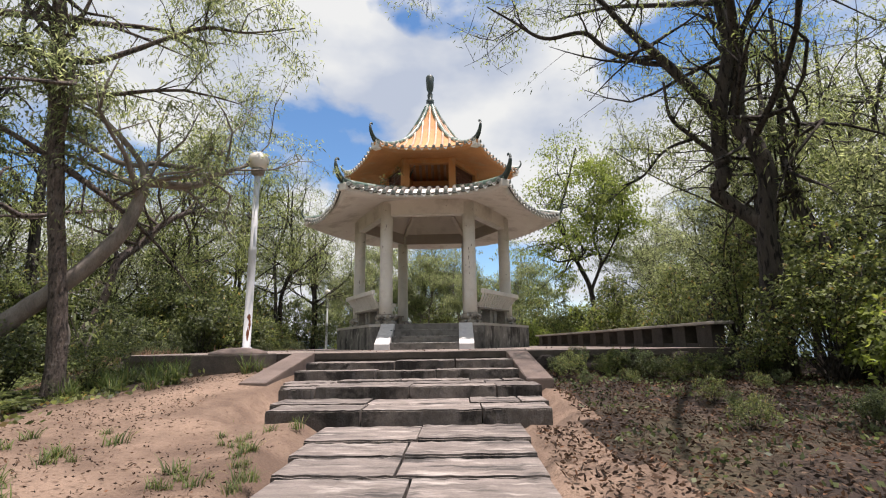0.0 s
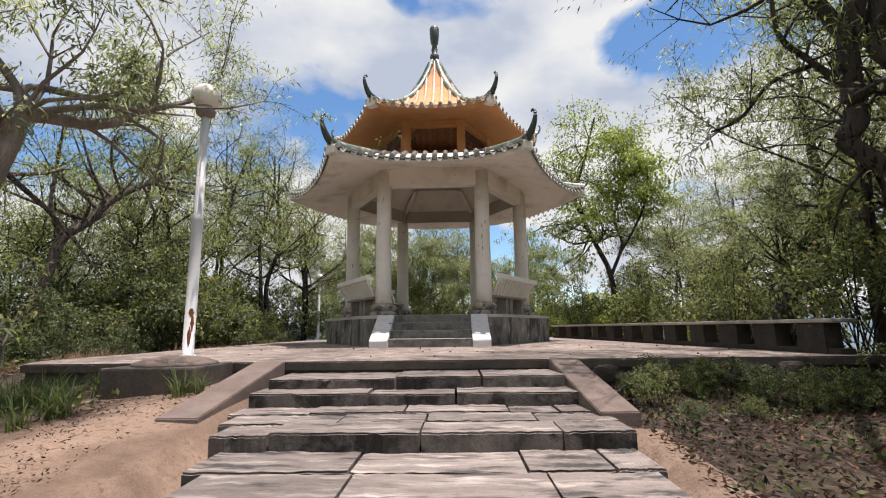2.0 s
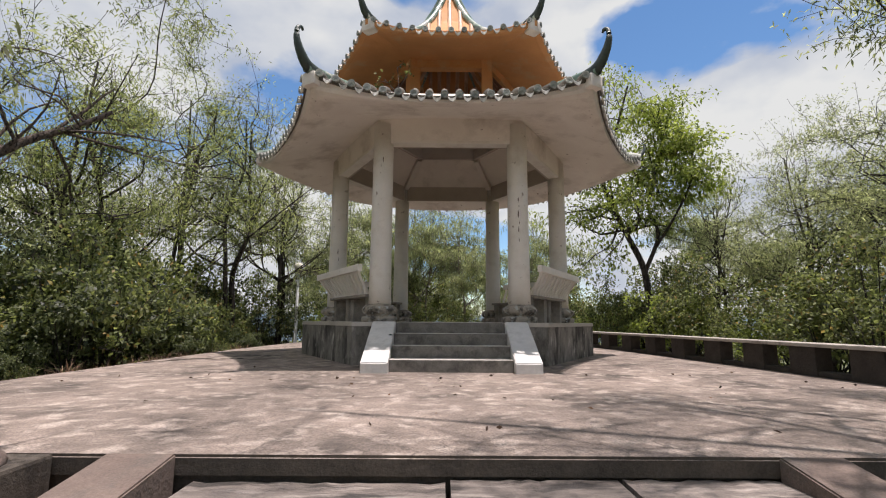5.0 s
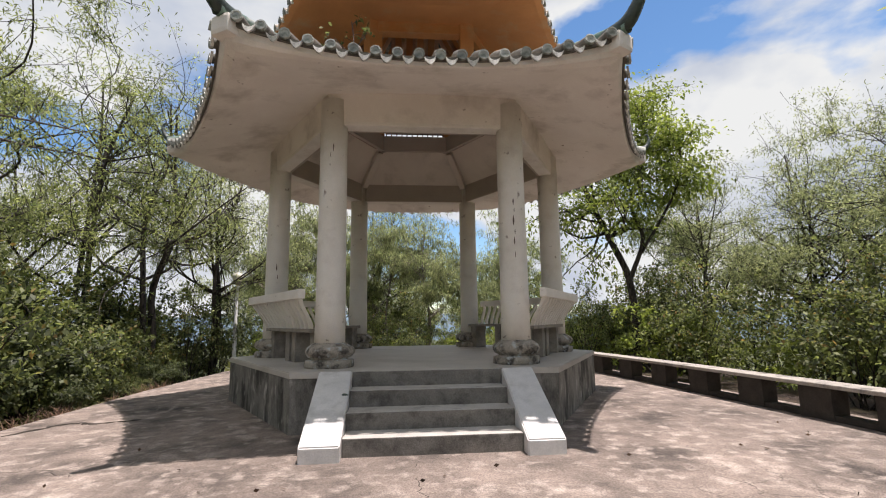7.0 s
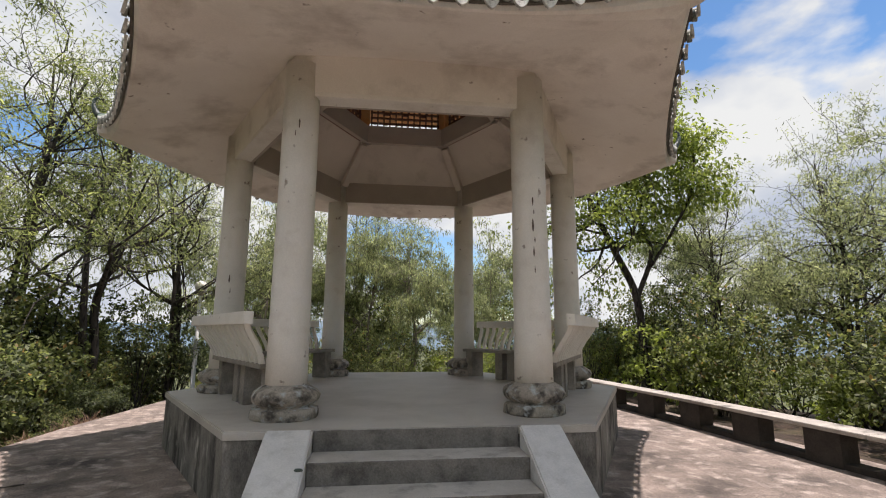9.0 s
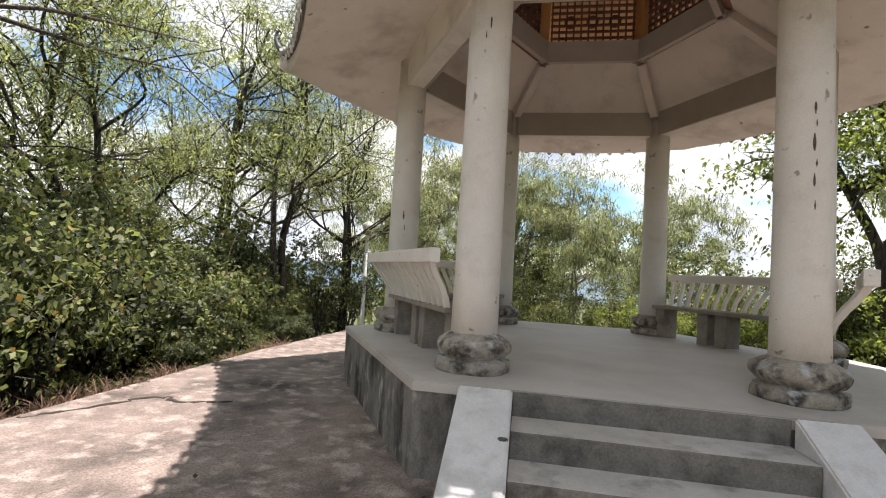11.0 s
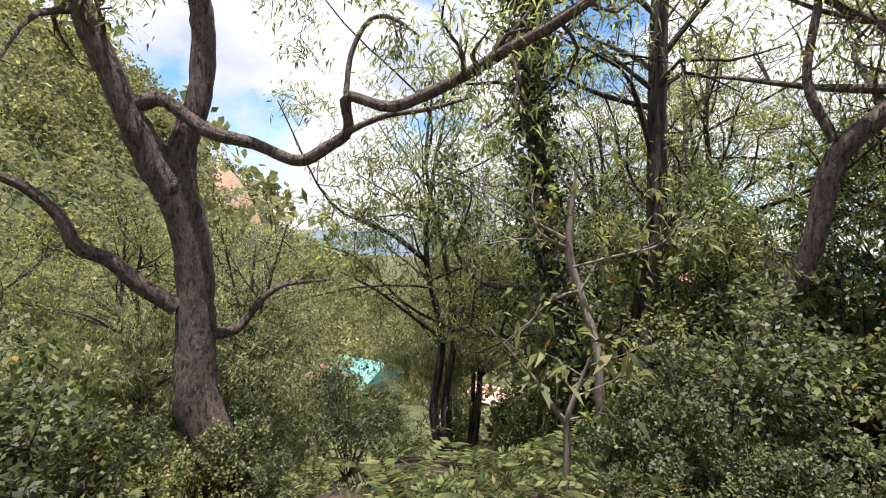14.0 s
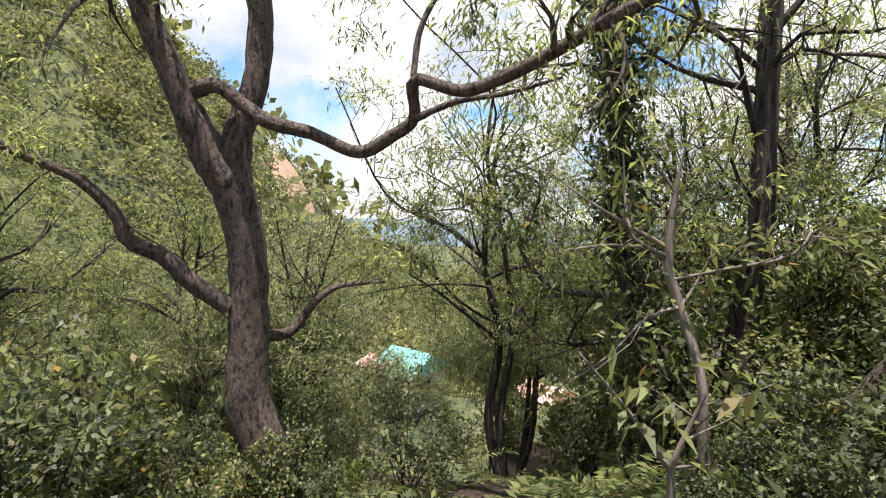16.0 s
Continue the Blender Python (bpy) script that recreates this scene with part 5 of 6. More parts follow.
bright_limb = [(6.27, 21.53, 4.46, 0.090), (6.91, 21.06, 5.67, 0.078), (7.34, 20.65, 6.85, 0.066), (7.38, 20.52, 8.11, 0.044)]
edge_trunk = [(6.00, 12.03, 1.18, 0.274), (6.30, 11.91, 2.13, 0.264), (6.54, 11.84, 2.80, 0.241), (6.89, 11.66, 3.56, 0.192), (7.32, 11.38, 4.27, 0.155), (7.66, 11.16, 5.28, 0.105)]
edge_stem = [(6.93, 11.62, 3.65, 0.154), (7.05, 11.51, 4.21, 0.167), (6.99, 11.57, 5.04, 0.141), (6.95, 11.60, 5.90, 0.103), (6.97, 11.59, 7.20, 0.064)]


def to_ground(limb):
    """Carry a stem down into the ground under it."""
    x, y, z, r = limb[0]
    g = ground_z(x, y) - 0.15
    return limb if z < g + 0.1 else [(x, y, g, r * 1.15)] + limb


NARROW = dict(leaf=(0.10, 0.0105), tuft=0.13, droop=0.45)
tree("hillside_tree", [to_ground(hero_trunk), hero_stem, hero_limb, hero_shoot, hero_low, hero_left, hero_spur, hero_over, hero_over2], M_BARK_B, L_ACACIA,
     "large forked tree with brown bark and arching limbs", seed=21, thick=0.88, depth=2, twigs=5, kids=3, leaves=20, length=0.22, start=0.72, **NARROW)
tree("vine_clad_tree", [to_ground(vine_trunk), vine_limb], M_BARK, L_DARK, "dark tree trunk wrapped in leafy climbers", seed=22, thick=0.75, depth=2, twigs=4, kids=4, leaves=22,
     length=0.22, start=0.45, leaf=(0.10, 0.026), clad=(7000, 0.62, 0.10, 0.92))
tree("straight_tree", [to_ground(pole_trunk), pole_limb], M_BARK, L_ACACIA, "straight brown tree trunk with narrow leaves", seed=23, thick=0.8, depth=2, twigs=5, kids=4, leaves=24, length=0.3, start=0.45, **NARROW)
tree("leaning_tree", [to_ground(lean_trunk), lean_limb], M_BARK_B, L_ACACIA, "leaning smooth-limbed tree beside the terrace", seed=24, thick=0.85, depth=2, twigs=5, kids=4, leaves=24, length=0.3, start=0.5, **NARROW)
tree("pale_tree", [to_ground(pale_trunk), pale_limb, pale_limb2], M_BARK_P, L_SHRUB, "thin pale half-bare tree with broken top", seed=25, thick=0.6, depth=2, twigs=3, kids=3, leaves=9, length=0.35, start=0.4, leaf=(0.13, 0.022))
tree("bare_sapling", [to_ground(twig_b), twig_a], M_BARK_P, L_SHRUB, "forked pale sapling with few large leaves", seed=26, thick=0.7, depth=1, twigs=3, kids=4, leaves=8, length=0.45, start=0.45, leaf=(0.16, 0.03), tuft=0.07, droop=0.6)
tree("elbow_tree", [to_ground(elbow_trunk), elbow_up, elbow_mid, elbow_low], M_BARK_P, L_GREY, "leaning grey tree with an elbowed limb", seed=27, thick=0.62, depth=2, twigs=6, kids=5, leaves=40, length=0.34, start=0.5, up=0.5, **NARROW)
tree("pine_like_tree", [to_ground(pine_trunk), pine_limb, pine_limb2], M_BARK_B, L_GREY, "tall flaky-barked tree with long side limbs", seed=28, thick=0.62, depth=2, twigs=6, kids=5, leaves=36, length=0.3, start=0.45, **NARROW)
tree("dark_forked_tree", [to_ground(right_trunk), right_fork, right_limb, right_reach, right_over, right_over2, right_over3, right_over4, right_over5, right_thin, right_thin2], M_BARK, L_ACACIA, "large black-barked forked tree", seed=29, thick=0.58, depth=2, twigs=6, kids=4, leaves=18, length=0.42, start=0.4, up=0.35, **NARROW)
tree("dark_forked_tree", [to_ground(second_trunk), second_limb], M_BARK, L_ACACIA, "dark leaning tree behind the bank", seed=30, thick=0.55, depth=2, twigs=5, kids=5, leaves=16, length=0.36, start=0.45, up=0.3, **NARROW)
tree("bright_tree", [to_ground(bright_trunk), bright_stem, bright_limb], M_BARK, L_BRIGHT, "slim dark-stemmed tree with a bright green crown", seed=31, thick=0.55, depth=2, twigs=8, kids=6, leaves=30, length=0.3, start=0.42, leaf=(0.14, 0.036), tuft=0.27, up=0.2)
tree("edge_tree", [to_ground(edge_trunk), edge_stem], M_BARK, L_ACACIA, "dark forked tree beyond the seat rail", seed=32, thick=0.7, depth=2, twigs=6, kids=8, leaves=30, length=0.4, start=0.45, up=0.3, **NARROW)

# ---- the wood ----
protos = {}
for i, (key, h, stems, lean, r, bark, fol, kw) in enumerate([
        ("acacia_a", 8.0, 2, 0.20, 0.10, M_BARK, L_ACACIA, dict(twigs=5, leaves=26, leaf=(0.11, 0.0125), length=0.34, tuft=0.14)),
        ("acacia_b", 7.2, 3, 0.26, 0.085, M_BARK, L_GREY, dict(twigs=5, leaves=25, leaf=(0.11, 0.0125), length=0.36, tuft=0.14)),
        ("acacia_c", 8.4, 2, 0.16, 0.10, M_BARK, L_ACACIA, dict(twigs=5, leaves=25, leaf=(0.11, 0.0125), length=0.34, tuft=0.14)),
        ("gum", 8.5, 1, 0.10, 0.07, M_BARK_P, L_GREY, dict(twigs=5, leaves=20, leaf=(0.16, 0.02), length=0.28, droop=0.8, kids=8, tuft=0.15)),
        ("bright", 7.0, 2, 0.15, 0.09, M_BARK, L_BRIGHT, dict(twigs=5, leaves=26, leaf=(0.13, 0.036), tuft=0.17, length=0.3))]):
    kw.update(depth=2, start=0.5, per=4, up=0.35)
    kw.setdefault("kids", 4)
    protos[key] = (wild_limbs(40 + i, h, stems, lean, r), bark, fol, kw, h)

LABELS = {"acacia_a": "slender crooked tree with narrow green leaves", "acacia_b": "many-stemmed tree with thin grey-green leaves",
          "acacia_c": "tall tree with brown bark and narrow leaves", "gum": "thin pale-barked tree with drooping leaves", "bright": "tree with a dense bright green crown"}
first = {}


def plant(key, x, y, rz=0.0, s=1.0, dz=0.0):
    m = Matrix.Translation((x, y, ground_z(x, y) + dz)) @ pose(0, 0, 0, 0, 0, rz)
    if key not in first:
        limbs, bark, fol, kw, h = protos[key]
        first[key] = tree("tree", limbs, bark, fol, LABELS[key], "tree", "trees of the wood", at=m, seed=hash(len(first)) % 97 + 5, **kw)
        ob = first[key]
    else:
        ob = copy_thing(first[key], m)
    ob.scale = (s, s, s)
    return ob


def bush_mesh(seed, r=1.0, h=1.6, lobes=10, leaves=2600, leaf=(0.085, 0.028), fol=None, bark=None):
    """A shrub: rounded lobes of leafy sprigs on thin stems, open and dark between them."""
    rng = np.random.default_rng(seed)
    wv, wf, off, C, D, N = [], [], 0, [], [], []

    def stem(nodes):
        nonlocal off
        p = smooth_path(nodes, 2)
        V, F = tube_arrays(p[:, :3], p[:, 3], 3)
        wv.append(V)
        wf.append(F + off)
        off += len(V)

    rad = r * rng.uniform(0.26, 0.46, lobes)
    share_of = rad ** 2 / (rad ** 2).sum()
    for i in range(lobes):
        a, q = rng.uniform(0, 6.283), r * 0.85 * math.sqrt(rng.uniform(0, 1))
        mid = np.array([math.cos(a) * q, math.sin(a) * q, h * (1 - 0.45 * (q / r) ** 2) * rng.uniform(0.25, 0.92)])
        mid[2] = max(mid[2], 0.55 * rad[i])
        stem([(rng.normal(0, 0.1), rng.normal(0, 0.1), -0.15, 0.017), (mid[0] * 0.5, mid[1] * 0.5, mid[2] * 0.5, 0.012), (*mid, 0.006)])
        n = int(leaves * share_of[i])
        hubs = max(6, n // 9)
        v = rng.normal(0, 1, (hubs, 3)) + np.array([0, 0, 0.35])
        v /= np.linalg.norm(v, axis=1)[:, None]
        hub = mid + v * (rad[i] * rng.uniform(0.55, 1.12, hubs))[:, None] * np.array([1, 1, 0.85])
        for j in range(0, hubs, 13):                     # bare shoots that carry the sprigs
            stem([(*mid, 0.006), (*(mid * 0.4 + hub[j] * 0.6), 0.005), (*(hub[j] + v[j] * 0.06), 0.003)])
        w = rng.integers(0, hubs, n)
        C.append(hub[w] + rng.normal(0, 0.05, (n, 3)))
        D.append(v[w] * 0.5 + rng.normal(0, 0.7, (n, 3)))
        N.append(v[w] * 0.45 + np.array([0, 0, 0.75]) + rng.normal(0, 0.38, (n, 3)))
    C = np.vstack(C)
    C[:, 2] = np.abs(C[:, 2])
    LV, LF = leaf_quads(C, np.vstack(D), leaf[0], leaf[1], rng, 0.15, np.vstack(N))
    return quads_mesh("stem", np.vstack(wv), np.vstack(wf), bark or M_BARK), quads_mesh("foliage", LV, LF, fol, False)


BUSH = [bush_mesh(1, 1.1, 1.9, 12, 2500, (0.09, 0.027), L_SHRUB), bush_mesh(2, 0.9, 2.4, 12, 2500, (0.095, 0.028), L_DARK),
        bush_mesh(3, 1.3, 1.5, 12, 2500, (0.10, 0.03), L_BRIGHT), bush_mesh(4, 1.0, 2.8, 15, 3000, (0.088, 0.028), L_DARK),
        bush_mesh(5, 1.1, 3.2, 15, 3000, (0.088, 0.028), L_SHRUB), bush_mesh(6, 1.3, 3.0, 14, 2700, (0.10, 0.03), L_SHRUB)]
BUSH_LABEL = ["dense green shrub with some dry leaves", "dark glossy-leaved shrub beside the terrace", "low bright green shrub", "tall dark evergreen shrub", "tall green leafy shrub at the wood edge", "broad green thicket deeper in the wood"]


def bush(kind, x, y, s=1.0, rz=0.0, sz=1.0):
    ob = empty("shrub")
    ob.matrix_basis = pose(x, y, ground_z(x, y), 0, 0, rz)
    ob.scale = (s, s, s * sz)
    share("stem", BUSH[kind][0], ob)
    share("foliage", BUSH[kind][1], ob)
    return tagged(ob, BUSH_LABEL[kind], "shrub", "shrubs of the undergrowth")


# the wood round the terrace, thinner where the sky shows through
rng = random.Random(11)
keys = ["acacia_a", "acacia_b", "acacia_c", "gum", "acacia_a", "acacia_b"]


def stand(n, x0, x1, y0, y1, kinds, smin=0.8, smax=1.15, gap=1.4):
    done = []
    for _ in range(n * 12):
        if len(done) >= n:
            break
        x, y = rng.uniform(x0, x1), rng.uniform(y0, y1)
        if on_sight(x, y, 1.5) or any((x - a) ** 2 + (y - b) ** 2 < gap * gap for a, b in done):
            continue
        done.append((x, y))
        plant(rng.choice(kinds), x, y, rng.uniform(0, 360), rng.uniform(smin, smax))


def on_sight(x, y, gap):
    """Whether a place blocks the view down to the house in the valley."""
    ax, ay, bx, by = -5.0, 9.3, -38.0, -0.8
    t = ((x - ax) * (bx - ax) + (y - ay) * (by - ay)) / ((bx - ax) ** 2 + (by - ay) ** 2)
    return 0.12 < t < 1.1 and math.hypot(x - ax - t * (bx - ax), y - ay - t * (by - ay)) < gap


def thicket(n, x0, x1, y0, y1, kinds, smin=0.8, smax=1.3):
    for _ in range(n):
        x, y = rng.uniform(x0, x1), rng.uniform(y0, y1)
        if not on_sight(x, y, 1.0):
            bush(rng.choice(kinds), x, y, rng.uniform(smin, smax), rng.uniform(0, 360), rng.uniform(0.85, 1.25))


for key, x, y, rz, sc in (("acacia_a", -9.8, 17.6, 130, 1.25), ("acacia_a", -8.3, 20.8, 300, 1.25),
                          ("acacia_c", -10.6, 22.6, 80, 1.4), ("acacia_b", -7.4, 24.0, 10, 1.2), ("acacia_a", -13.2, 13.0, 200, 1.2),
                          ("acacia_b", -12.8, 19.6, 160, 1.4), ("acacia_c", -14.5, 24.0, 340, 1.4),
                          ("acacia_b", 8.0, 14.6, 30, 0.85), ("acacia_b", 9.4, 18.2, 190, 0.9), ("acacia_a", 11.0, 15.5, 280, 0.95), ("acacia_b", 8.8, 22.2, 100, 0.9),
                          ("gum", 10.6, 24.5, 0, 1.0), ("acacia_a", 12.5, 21.0, 220, 0.95), ("acacia_c", 8.2, 9.6, 60, 0.9), ("acacia_a", 10.0, 11.8, 170, 1.0), ("acacia_b", 7.6, 6.0, 140, 0.95)):
    plant(key, x, y, rz, sc)                            # beside the terrace
plant("acacia_b", 5.9, 9.4, 75, 0.95)
for x, y, rz, sc in ((-16.2, 8.6, 120, 1.1), (-15.0, 2.6, 200, 0.95), (-19.0, 8.0, 300, 1.15), (-17.6, 1.6, 60, 1.05)):
    plant("acacia_b", x, y, rz, sc)                     # on the slope below the terrace
for key, x, y, rz, sc in (("acacia_a", -13.6, 8.6, 140, 1.15), ("acacia_b", -14.8, 3.6, 70, 1.1),
                          ("acacia_a", -13.2, 10.4, 310, 1.0), ("acacia_c", -14.2, 12.6, 30, 1.05), ("acacia_b", -17.5, 10.5, 180, 1.25), ("acacia_a", -12.2, 2.6, 110, 0.85)):
    plant(key, x, y, rz, sc)                            # feathery crowns that stand up from the slope
plant("acacia_b", -12.4, 11.9, 95, 0.85)
plant("acacia_b", -10.8, 14.3, 45, 0.9)
# two unseen trees, added so their crowns shade the bank and stairs
plant("acacia_a", 4.6, 0.6, 30, 0.95)
plant("acacia_c", 6.4, 3.4, 210, 0.9)
stand(8, -6.5, 4, 25.5, 31, ["gum", "gum", "acacia_b"], 0.75, 1.0, 1.6)
stand(5, -12, 12, 32, 44, ["gum", "acacia_b", "acacia_c"], 1.0, 1.3, 2.5)
stand(3, 8.5, 13, 0, 6, keys, 0.8, 1.0)
stand(3, -15.5, -10, -3, 4.0, ["acacia_b", "acacia_a", "bright"], 0.6, 0.8)
stand(2, -10, -6, -4, 1.5, keys, 0.8, 1.0)
stand(4, -26, -14, -8, 16, ["acacia_b", "gum", "acacia_b"], 0.55, 0.75, 3)
thicket(28, -8.9, -7.3, 12.8, 22.5, [0, 3, 4, 3, 1, 0], 0.8, 1.2)
thicket(22, -14, -10.2, 10.5, 28, [5, 3, 4], 1.2, 1.7)
thicket(9, 8.8, 13, 6, 27, [5], 1.0, 1.5)
thicket(10, -7, 9, 29, 34, [5], 1.0, 1.6)
thicket(8, -20, -13, -4, 9, [4, 5], 0.8, 1.0)
for k, x, y, sc in ((3, -8.2, 11.3, 0.72), (1, -8.0, 10.8, 0.55), (3, -8.9, 11.8, 0.8), (4, -9.6, 11.2, 0.7), (3, -9.7, 13.4, 1.1), (4, -10.5, 12.7, 1.15), (3, -11.2, 14.2, 1.3)):
    bush(k, x, y, sc, y * 50)
thicket(9, -10.5, -8.8, 12.0, 23, [4, 4, 0], 0.85, 1.15)
thicket(15, -10.2, -8.6, 14.5, 25, [3, 4, 3, 5], 1.15, 1.5)
thicket(12, 3.6, 7.5, 21.5, 26, [0, 4, 2], 0.75, 1.1)
thicket(8, -9.5, -7.0, 22.6, 27, [0, 4, 3], 0.8, 1.1)
thicket(12, -9.4, -7.6, 4.6, 8.6, [0, 1, 3], 0.3, 0.5)
thicket(17, -8.4, -7.15, 10.3, 14.5, [0, 1, 1, 3], 0.18, 0.4)
thicket(10, -7.4, -6.6, 14.0, 20.0, [0, 1], 0.25, 0.45)
for k, x, y, sc in ((4, 4.95, 6.6, 0.82), (4, 5.15, 8.9, 0.85), (5, 5.8, 7.7, 0.85), (4, 4.7, 6.3, 0.62), (0, 5.1, 5.4, 0.75), (4, 5.7, 6.6, 0.7), (0, 4.15, 7.0, 0.45), (0, 6.0, 4.6, 0.9), (0, 5.2, 4.3, 0.55),
                    (0, -5.2, 4.5, 0.6), (1, -5.7, 5.4, 0.6), (0, -4.9, 6.4, 0.42), (1, -6.4, 6.6, 0.7), (0, -5.9, 3.6, 0.7), (3, -7.2, 5.6, 0.7), (1, -6.8, 4.4, 0.8)):
    bush(k, x, y, sc, x * 70)
for _ in range(16):                                   # seedlings along the foot of the wall
    bush(rng.choice((0, 1)), rng.uniform(1.4, 4.6), rng.uniform(6.9, 7.75), rng.uniform(0.13, 0.26), rng.uniform(0, 360))
for _ in range(10):
    bush(rng.choice((0, 1)), rng.uniform(1.6, 4.8), rng.uniform(3.2, 6.6), rng.uniform(0.12, 0.22), rng.uniform(0, 360))
thicket(20, 5.5, 8.5, 9, 24, [0, 4, 2, 3], 0.8, 1.25)
thicket(13, -6, 5, 24.6, 29, [0, 2, 0], 0.8, 1.15)
thicket(14, -7, 6.5, 25.0, 28.5, [0, 4, 0, 5], 0.75, 1.1)
thicket(9, 4.6, 7.5, 3.5, 8.0, [0, 4, 0, 2], 0.6, 0.95)
thicket(14, -9.5, -5.6, 2.0, 6.0, [0, 1], 0.5, 0.8)
thicket(13, -16, -10.5, -1.0, 10, [0, 1, 2, 2], 0.7, 1.0)
thicket(8, -30, -16, -8, 16, [5], 1.2, 1.8)
stand(4, -15.5, -11, 1.5, 8.5, ["acacia_b", "acacia_b", "gum"], 0.5, 0.7, 1.8)

# ---- low plants, grass, litter ----


def scatter(name, n, area, size, fol, label, category, seed, lift=0.02, clump=None, flat=0.45, keep=None):
    """Many small blades over the ground, in one mesh."""
    rg = np.random.default_rng(seed)
    x0, x1, y0, y1 = area
    if clump:
        k, rad = clump
        cx, cy = rg.uniform(x0, x1, k), rg.uniform(y0, y1, k)
        w = rg.integers(0, k, n)
        X, Y = cx[w] + rg.normal(0, rad, n), cy[w] + rg.normal(0, rad, n)
    else:
        X, Y = rg.uniform(x0, x1, n), rg.uniform(y0, y1, n)
    P = [(x, y, (TZ if TX0 < x < TX1 and y > TY0 else ground_z(x, y)) + lift) for x, y in zip(X, Y) if keep is None or keep(x, y)]
    C = np.array(P)
    D = rg.normal(0, 1, C.shape)
    D[:, 2] = np.abs(D[:, 2]) * flat
    V, F = leaf_quads(C, D, size[0], size[1], rg, 0.0)
    return tagged(new(name, quads_mesh(name, V, F, fol, False)), label, category, kind="stuff")


def off_stairs(x, y):
    return not (-2.75 < x < 1.15 and y > 4.6) and not (-1.4 < x < 0.6)


scatter("leaf_litter", 20000, (0.65, 5.5, 0.8, 7.9), (0.05, 0.010), L_DRY, "brown fallen leaves on the bank", "leaves", 1, keep=off_stairs)
scatter("leaf_litter", 6500, (-5.5, -1.35, 1.0, 7.4), (0.032, 0.006), L_DRY, "scattered brown leaves on sandy soil", "leaves", 2, clump=(90, 0.32), keep=off_stairs)
scatter("leaf_litter", 9000, (-7.4, -5.97, 8.0, 19), (0.075, 0.011), L_STRAW, "dry brown leaves along the terrace edge", "leaves", 3, lift=0.05, flat=0.7)
scatter("leaf_litter", 70, (-5.6, 4.0, 8.1, 13), (0.05, 0.015), L_DRY, "few dry leaves on the terrace", "leaves", 4, lift=0.012, flat=0.1)


scatter("weeds", 2600, (1.3, 5.2, 1.0, 7.6), (0.05, 0.015), L_DARK, "low green weeds among the leaf litter", "weeds", 5, lift=0.05, clump=(70, 0.16), flat=0.9, keep=off_stairs)
scatter("weeds", 2600, (-6.2, -4.0, 2.0, 7.4), (0.07, 0.022), L_SHRUB, "low green weeds on the sandy slope", "weeds", 6, lift=0.05, clump=(40, 0.2), flat=0.9, keep=off_stairs)


def tuft_mesh(seed, blades, h, w, spread, fol):
    rg = np.random.default_rng(seed)
    V, F, off = [], [], 0
    for _ in range(blades):
        a, l = rg.uniform(0, 6.283), h * rg.uniform(0.5, 1.1)
        d = np.array([math.cos(a), math.sin(a), 0.0])
        s = np.array([-d[1], d[0], 0.0]) * w
        b = np.array([rg.normal(0, 0.05), rg.normal(0, 0.05), -0.03])
        lean = spread * rg.uniform(0.3, 1.1)
        pts = [b + d * lean * l * q ** 1.8 + np.array([0, 0, l * (q - 0.42 * lean * q * q)]) for q in (0, 0.4, 0.75, 1.0)]
        row = []
        for p, k in zip(pts, (1.0, 0.9, 0.6, 0.08)):
            row += [p - s * k, p + s * k]
        V += row
        for q in range(3):
            o = off + 2 * q
            F.append((o, o + 1, o + 3, o + 2))
        off += 8
    return quads_mesh("grass_tuft", np.array(V), np.array(F), fol, False)


TUFT = tuft_mesh(1, 46, 0.5, 0.007, 0.9, L_GRASS)
TUFT_S = tuft_mesh(2, 34, 0.22, 0.006, 1.0, L_GRASS)


def grass(me, x, y, s, rz):
    ob = new("grass_tuft", me)
    ob.matrix_basis = pose(x, y, ground_z(x, y), 0, 0, rz) @ Matrix.Diagonal((s, s, s, 1))
    return tagged(ob, "long green grass tuft on the sandy slope", "grass", "grass tufts")


for _ in range(30):
    grass(TUFT, rng.uniform(-5.4, -3.7), rng.uniform(5.6, 7.4), rng.uniform(0.6, 1.0), rng.uniform(0, 360))
for _ in range(26):
    grass(TUFT_S, rng.uniform(-3.6, -1.5), rng.uniform(2.0, 5.2), rng.uniform(0.4, 0.9), rng.uniform(0, 360))
for _ in range(20):
    grass(TUFT_S, rng.uniform(-1.9, -1.3), rng.uniform(2.2, 4.6), rng.uniform(0.3, 0.7), rng.uniform(0, 360))
TUFT_D = tuft_mesh(3, 44, 0.40, 0.006, 1.0, L_STRAW)
for _ in range(46):
    ob = grass(TUFT_D, rng.uniform(-6.6, -6.1), rng.uniform(8.6, 18.5), rng.uniform(0.5, 1.1), rng.uniform(0, 360))
    tagged(ob, "dry brown grass tuft along the terrace edge")
for _ in range(24):
    grass(TUFT_S, rng.uniform(-6.9, -6.1), rng.uniform(8.6, 18.5), rng.uniform(0.6, 1.2), rng.uniform(0, 360))
for x, y, s in ((-3.05, 6.9, 0.8), (-2.9, 7.0, 0.6), (1.5, 7.4, 0.6), (2.2, 7.3, 0.5)):
    grass(TUFT, x, y, s, rng.uniform(0, 360))


